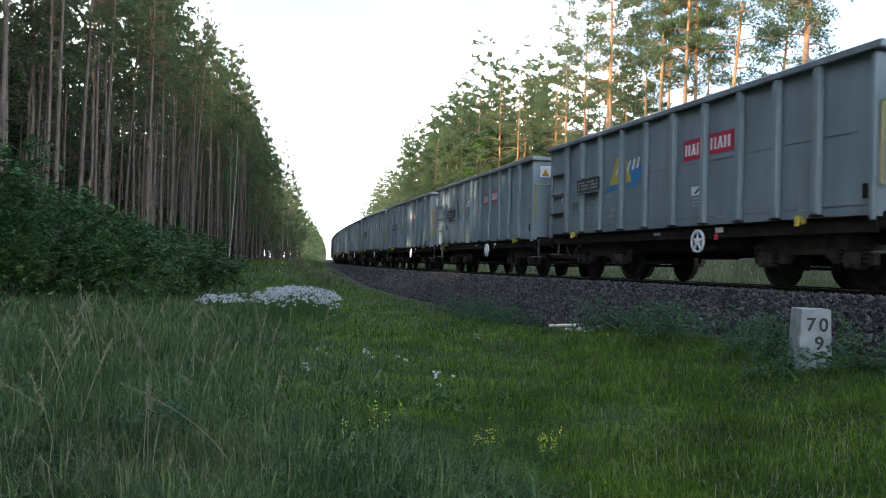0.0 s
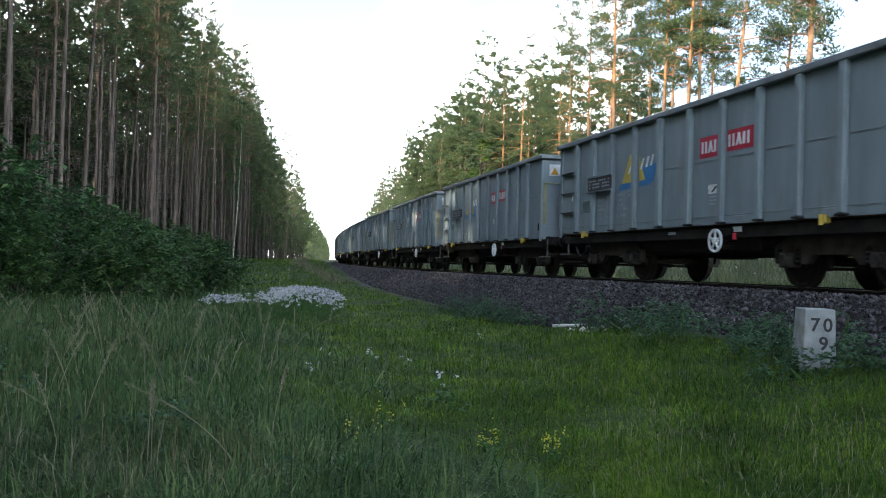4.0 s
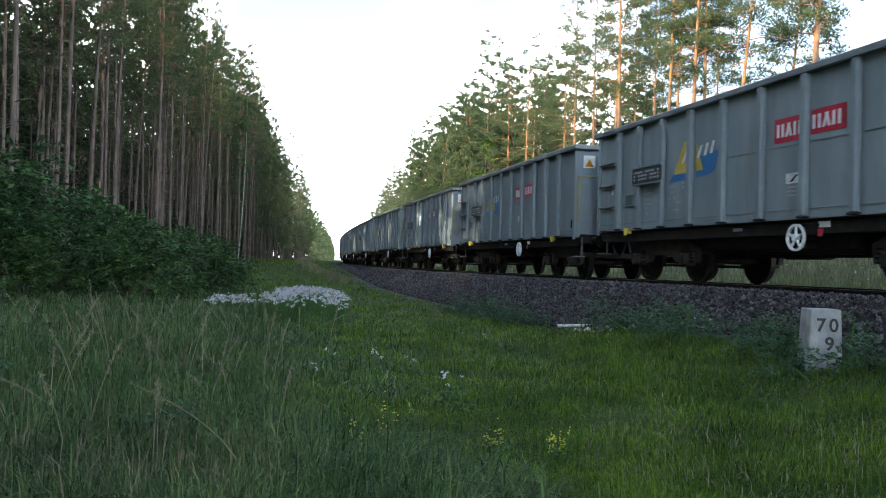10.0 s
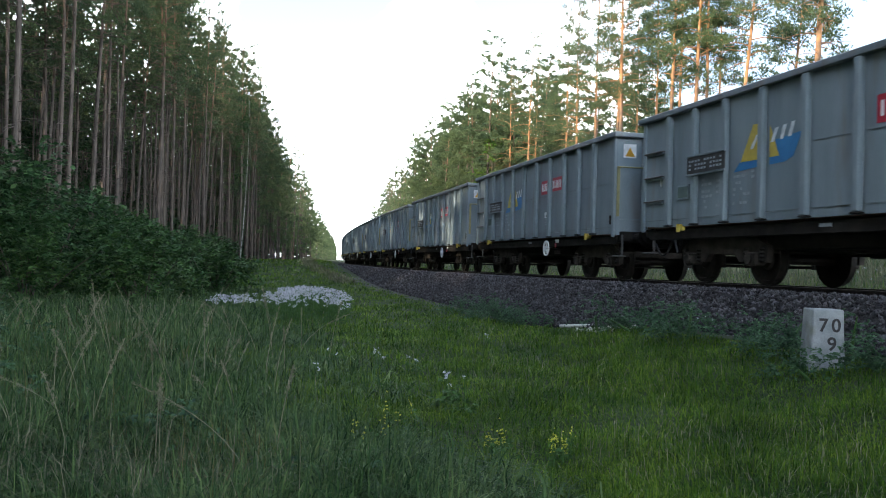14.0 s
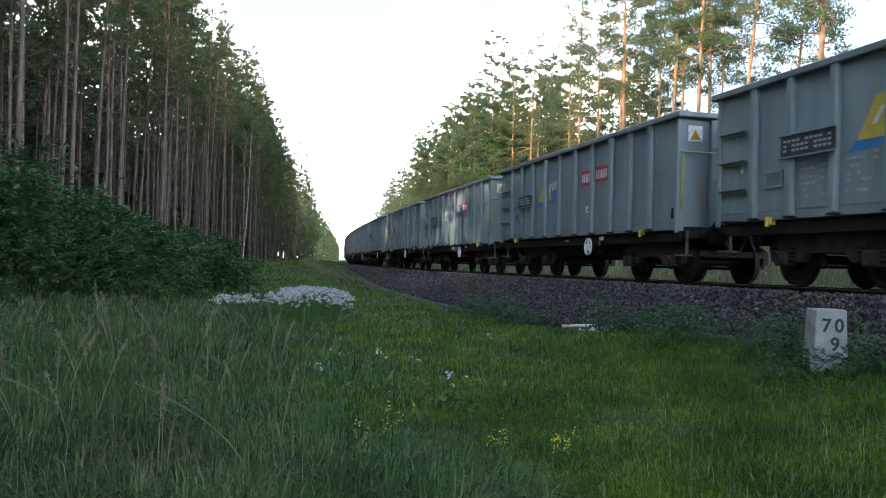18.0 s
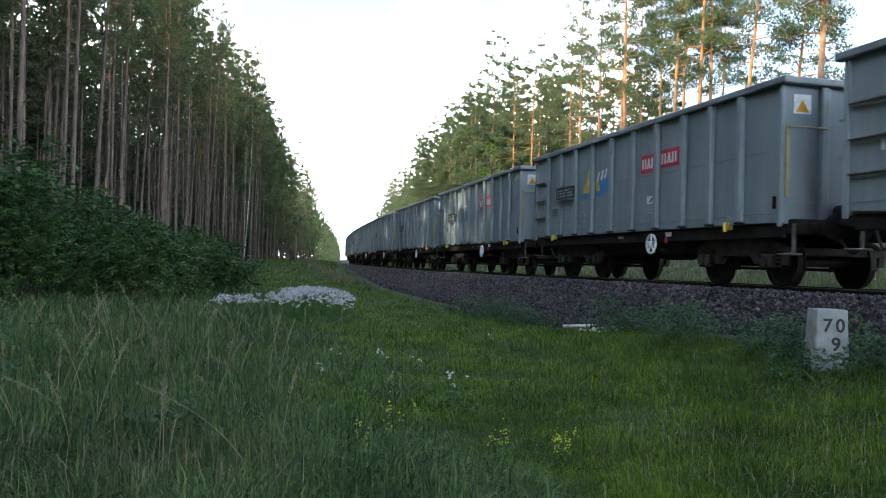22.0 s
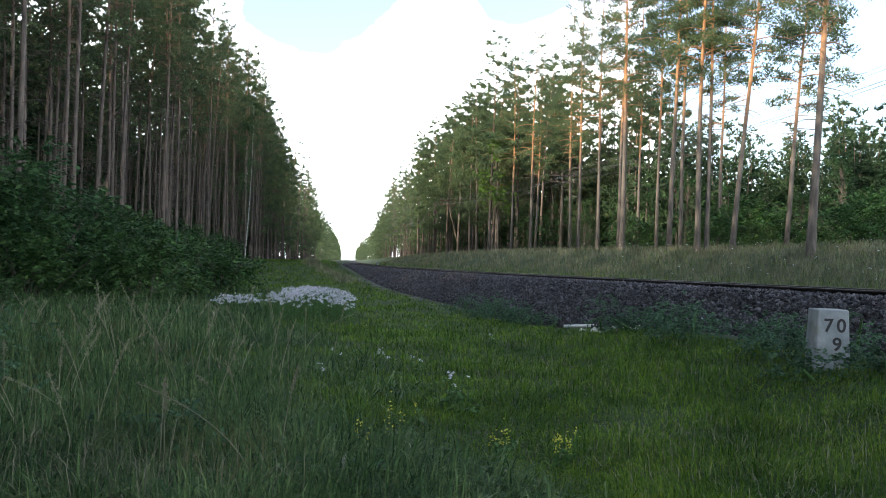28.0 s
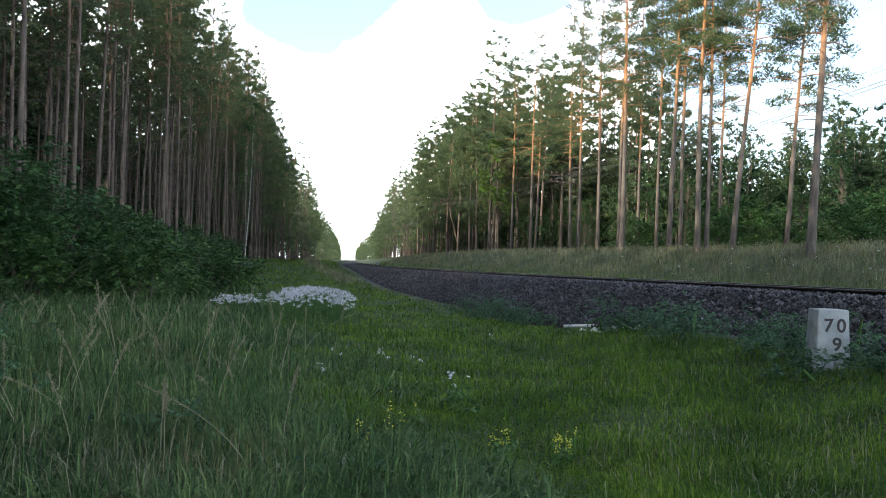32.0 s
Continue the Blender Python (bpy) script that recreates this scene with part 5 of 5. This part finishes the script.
# ---- bushes, weeds and flowers ----
SHRUBS = [leafy(shrub_shape(5 + i, w, h, n, sz), "dense green leafy bush at the wood's edge", "bush", mat_, category="bush", group="bushes at the wood's edge")
          for i, (w, h, n, sz, mat_) in enumerate(((5.0, 3.6, 7000, 0.19, M_LEAF), (4.0, 2.8, 5600, 0.17, M_LEAF), (3.2, 2.2, 4600, 0.16, M_LEAF), (6.0, 5.4, 7600, 0.22, M_GROVE)))]
for k, x, y, s in ((1, -9.4, 27.0, 0.95), (3, -14.2, 29.5, 1.1), (3, -16.8, 33.0, 1.0), (1, -12.6, 26.0, 1.0), (2, -8.6, 33.0, 1.05), (2, -9.9, 37.0, 0.9), (1, -12.0, 32.0, 1.15), (3, -19.5, 36.0, 1.05), (1, -15.0, 24.5, 0.9),
                   (1, -14.2, 38.0, 1.25), (0, -13.2, 44.0, 0.9), (1, -15.4, 52.0, 1.0), (3, -19.0, 29.0, 1.0), (2, -12.2, 22.4, 0.62), (3, -15.5, 41.0, 0.9), (1, -17.3, 60.0, 1.1), (1, -19.0, 72.0, 1.1), (2, -10.8, 20.6, 0.5)):
    put(SHRUBS[k], x, y, None, s)
for k, x, y, s in ((1, 16.5, 34.0, 0.8), (1, 19.0, 37.0, 1.1), (1, 17.5, 44.0, 0.9), (1, 15.0, 47.0, 0.9), (1, 13.4, 58.0, 0.9), (1, 20.5, 41.0, 1.1), (1, 18.0, 50.0, 1.2)):
    put(SHRUBS[k], x, y, None, s)


def weed(x, y, width, height, count, size, k, material=None, label="low bluish green weeds at the foot of the ballast"):
    ob = leafy(shrub_shape(k, width, height, count, size, 1, 16), label, "weed_clump", material or M_WEED, M_STEM, "plant", "weeds beside the ballast")
    ob.matrix_basis = pose(x, y, float(ground_z(x, y)) - 0.03)


wr = random.Random(3)
for k in range(30):
    s = -11 + 0.62 * k + wr.uniform(-0.3, 0.3)
    if -3.4 < s < 1.0:
        continue
    x, y, _ = on_track(s, wr.uniform(3.25, 4.1))
    weed(float(x), float(y), wr.uniform(0.8, 1.6), wr.uniform(0.4, 0.75), 1500, 0.045, 400 + k)
for k, (s, o, w, h, n) in enumerate(((-4.2, 2.7, 0.5, 0.55, 260), (-5.9, 2.2, 0.35, 0.5, 200), (-7.6, 2.4, 0.5, 0.7, 300), (-1.4, 2.7, 0.4, 0.4, 200), (-8.6, 2.9, 0.5, 0.8, 300), (-3.0, 1.9, 0.3, 0.35, 160))):
    x, y, _ = on_track(s, o)
    weed(float(x), float(y), w, h, n, 0.05, 470 + k)
for k, (x, y, w, h, n) in enumerate(((-3.9, 7.4, 1.6, 0.45, 900), (-2.0, 6.0, 1.2, 0.35, 700), (-5.2, 9.6, 2.0, 0.8, 1100), (-0.6, 5.4, 1.0, 0.25, 600), (-6.6, 12.4, 2.4, 1.0, 1200))):
    weed(x, y, w, h, n, 0.05, 430 + k, M_WEED, "low leafy weeds in the unmown grass")


def blooms(name, places, heights, petals, size, stem_label, petal_label, k, per=9, tall=0.6):
    """Stems with a head of small petals each."""
    g = np.random.default_rng(k)
    stems, heads = [], []
    for (x, y), h in zip(places, heights):
        z = float(ground_z(x, y)) - 0.02
        tip = np.array([x + g.normal(0, 0.03), y + g.normal(0, 0.03), z + h])
        stems.append(tube(np.stack([[x, y, z], (np.array([x, y, z]) + tip) / 2 + g.normal(0, 0.01, 3), tip]), (0.005, 0.004, 0.003), 3))
        m = g.integers(5, per)
        c = tip + g.normal(0, size * 0.8, (m, 3)) * np.array([1, 1, tall])
        heads.append(leaf_cloud(g, c, np.full(m, size * 0.35), m * 3, size))
        leaf_c = np.array([x, y, z]) + np.stack([g.normal(0, 0.04, 5), g.normal(0, 0.04, 5), g.uniform(0.05, h * 0.9, 5)], -1)
        lv, lf = leaf_cloud(g, leaf_c, np.full(5, 0.03), 12, 0.045)
        stems.append((np.concatenate([lv, lv[:0]]), np.concatenate([lf, lf[:, :1]], 1)))
    ob = tagged(raw(name, *joined(stems), M_STEM, None, stem_label, "stuff" if len(places) > 2 else ""), category="flower")
    raw("petals", *joined(heads), petals, ob, petal_label, "stuff" if len(places) > 2 else "")


g = np.random.default_rng(31)
a, r = g.uniform(0, 2 * pi, 420), np.sqrt(g.uniform(0, 1, 420))
blooms("flower_patch", [(-3.3 + 1.12 * q * cos(w) - 0.3 * q * sin(w), 21.4 + 2.6 * q * sin(w)) for w, q in zip(a, r)], g.uniform(0.42, 0.6, 420) + 0.24 * (1 - r ** 2), M_PETAL, 0.036, "dense patch of pale lilac flowers in the meadow", "pale lilac petals", 32)
a, r = g.uniform(0, 2 * pi, 60), np.sqrt(g.uniform(0, 1, 60))
blooms("flower_patch", [(-5.5 + 0.6 * q * cos(w), 22.8 + 1.0 * q * sin(w)) for w, q in zip(a, r)], g.uniform(0.35, 0.55, 60), M_PETAL, 0.05, "loose patch of pale lilac flowers by the bushes", "pale lilac petals", 33)
bank = [(float(a), float(b)) for a, b in zip(xb[::300], yb[::300]) if b < 75 and beside(a, b)[1] < -5.5]
blooms("bank_flowers", bank, g.uniform(0.35, 0.6, len(bank)), M_PETAL, 0.024, "scattered white flowers in the dry grass of the bank", "white petals", 34)
for k, (x, y, h) in enumerate(((0.1, 7.9, 0.40), (0.29, 7.95, 0.36), (0.16, 7.8, 0.3))):
    blooms("flower", [(x, y)], [h], M_PETAL, 0.035 if k == 0 else 0.018, "pale lilac flower on a leafy green stem", "pale lilac petals", 50 + k, 16 if k == 0 else 6)
for k, (x, y) in enumerate(((4.15, 9.25), (4.62, 9.3), (3.85, 9.6), (5.0, 9.4))):
    weed(x, y - 0.1, 0.7, 0.4, 800, 0.045, 500 + k)
weed(0.15, 7.9, 0.42, 0.3, 420, 0.05, 460, M_STEM, "small dark leafy plant under a flower")
for k, (x, y, n) in enumerate(((0.93, 6.2, 8), (0.5, 6.35, 7), (-0.35, 7.0, 3), (-0.55, 6.2, 3))):
    blooms("yellow_flower", [(x + g.normal(0, 0.09), y + g.normal(0, 0.06)) for _ in range(n)], g.uniform(0.16, 0.26, n), M_PETAL_YELLOW, 0.018, "small yellow flowers in the short grass", "yellow petals", 60 + k, 14, 3.0)
for k, (x, y) in enumerate(((-1.45, 11.2), (-1.35, 9.4), (-0.85, 11.3), (-0.75, 11.0), (-0.3, 10.6), (0.8, 14.0), (4.4, 14.6), (4.5, 14.2), (5.2, 13.0))):
    blooms("white_flower", [(x, y), (x + 0.09, y + 0.03)], [0.3, 0.24], M_PETAL, 0.022, "small white flowers in the meadow grass", "white petals", 80 + k, 7)

# ---- small things ----
# cinder strip along the foot of the ballast
cs, co = np.arange(4, 42, 0.4), np.array([2.9, 3.15, 3.4, 3.6])
gs, go = np.meshgrid(cs, co, indexing="ij")
go = go + np.where(go > 3.5, 0.2 * np.sin(gs * 1.3) + 0.12 * np.sin(gs * 3.1), 0)
cx, cy, _ = on_track(gs, go)
v = np.stack([cx, cy, ground_z(cx, cy) + 0.012], -1).reshape(-1, 3)
i = (np.arange(len(cs) - 1)[:, None] * 4 + np.arange(3)[None]).ravel()
tagged(raw("cinder_path", v, np.stack([i, i + 1, i + 5, i + 4], -1), M_ASH, None, "pale grey cinder strip along the ballast foot", "structure", True), category="path")

# kilometre stone, turned so that two faces show, narrower at its top
stone_at = (4.44, 9.75)
post = tagged(new("kilometre_post"), "white concrete kilometre post with black numerals in the weeds", "marker post")
post.matrix_basis = pose(*stone_at, float(ground_z(*stone_at)) - 0.05, 0, 0.5, -5)
bm = bms()
box(bm, (0, 0, 0.36), (0.345, 0.345, 0.72), None, 0.012)
for q in bm.verts:
    k = 1.12 - 0.2 * q.co.z
    q.co.x, q.co.y = q.co.x * k, q.co.y * k
part("block", bm, M_CONCRETE, post, "weathered whitewashed concrete block")


def numeral(text, x, z, size):
    curve = bpy.data.curves.new("numeral", "FONT")
    curve.body, curve.size, curve.extrude, curve.align_x, curve.offset = text, size, 0.002, "CENTER", 0.004
    tmp = new("numeral_text", curve)
    me = bpy.data.meshes.new_from_object(tmp.evaluated_get(bpy.context.evaluated_depsgraph_get()))
    bpy.data.objects.remove(tmp)
    me.name = "numeral"
    me.materials.clear()
    me.materials.append(M_INK)
    ob = shared("numeral", me, post)
    # on the wider face
    ob.matrix_basis = Matrix.Translation((x, -0.1745 * (1.12 - 0.2 * z), z)) @ Matrix.Rotation(radians(90 - 1.9), 4, "X")


numeral("7", -0.055, 0.47, 0.21)
numeral("0", 0.085, 0.47, 0.21)
numeral("9", 0.04, 0.26, 0.21)

# pipe left on the ballast foot, and pale rubble
bm = bms()
rod(bm, (2.77, 19.0, float(ground_z(2.77, 19.0)) + 0.06), (3.58, 17.9, float(ground_z(3.58, 17.9)) + 0.05), 0.035, seg=12)
tagged(part("pipe", bm, M_PIPE, None, "white painted pipe lying at the foot of the ballast"), category="pipe")
shape = np.array([(1, 0, 0.1), (0.3, 0.95, 0.15), (-0.8, 0.6, -0.1), (-0.8, -0.6, 0.1), (0.3, -0.95, -0.1), (0.1, 0.1, 0.7), (0, -0.1, -0.6)])
tri = np.array([(0, 1, 5), (1, 2, 5), (2, 3, 5), (3, 4, 5), (4, 0, 5), (1, 0, 6), (2, 1, 6), (3, 2, 6), (4, 3, 6), (0, 4, 6)])
for k in range(26):
    x, y = 3.1 + g.normal(0, 0.28), 15.6 + g.normal(0, 0.35)
    z = float(ground_z(x, y))
    tagged(raw("rubble_stone", shape * g.uniform(0.03, 0.07) * g.uniform(0.7, 1.2, (7, 1)) + np.array([x, y, z + 0.02]), tri, M_RUBBLE, None, "pale broken stone beside the ballast"), category="stone", group="pale rubble stones")
far_post = tagged(new("boundary_post"), "small white boundary post beyond the rails", "marker post")
far_post.matrix_basis = pose(-8.6, 112, float(ground_z(-8.6, 112)))
bm = bms()
box(bm, (0, 0, 0.35), (0.3, 0.3, 0.9), bevel=0.03)
part("block", bm, M_CONCRETE, far_post)

for ob in FRONT + EDGE_TREES + SHRUBS + THICKET + GROVE:
    for o in (*ob.children, ob):
        bpy.data.objects.remove(o)
# ---- what moves ----
def travelled(t):
    return 21.0706 * t + 0.027941 * t ** 2 - 0.00021157 * t ** 3


def wagon_pose(s):
    x, y, z = on_track(s)
    a = float(np.interp(s, LINE_S, LINE_TURN))
    return pose(x, y, z, 0, 0, math.degrees(atan2(-cos(a), -sin(a))))


def motions():
    for i, wagon in zip(CARS, TRAIN):
        walk(wagon, [(t, wagon_pose(-2.99 + 1.64 + COUPLED * i - travelled(t))) for t in np.arange(0, 32.01, 0.8)])
    sets = [o for b in first_wagon.children if b.name.startswith("bogie") for o in b.children if o.name.startswith("wheelset")]
    for w in sets[:2]:
        x = w.location.x
        walk(w, [(k / 30, pose(x, 0, WHEEL_R) @ Matrix.Rotation((travelled(k / 30) / WHEEL_R) % (2 * pi), 4, "Y")) for k in range(961)])
    # every wheelset turns by the same keys as its like on the first wagon
    for wagon in TRAIN:
        for b in wagon.children:
            for o in b.children:
                if o.name.startswith("wheelset") and o not in sets[:2]:
                    like = sets[0] if abs(o.location.x - sets[0].location.x) < 0.1 else sets[1]
                    o.rotation_mode = "QUATERNION"
                    o.animation_data_create()
                    o.animation_data.action = like.animation_data.action
                    o.animation_data.action_slot = like.animation_data.action_slot


motions()
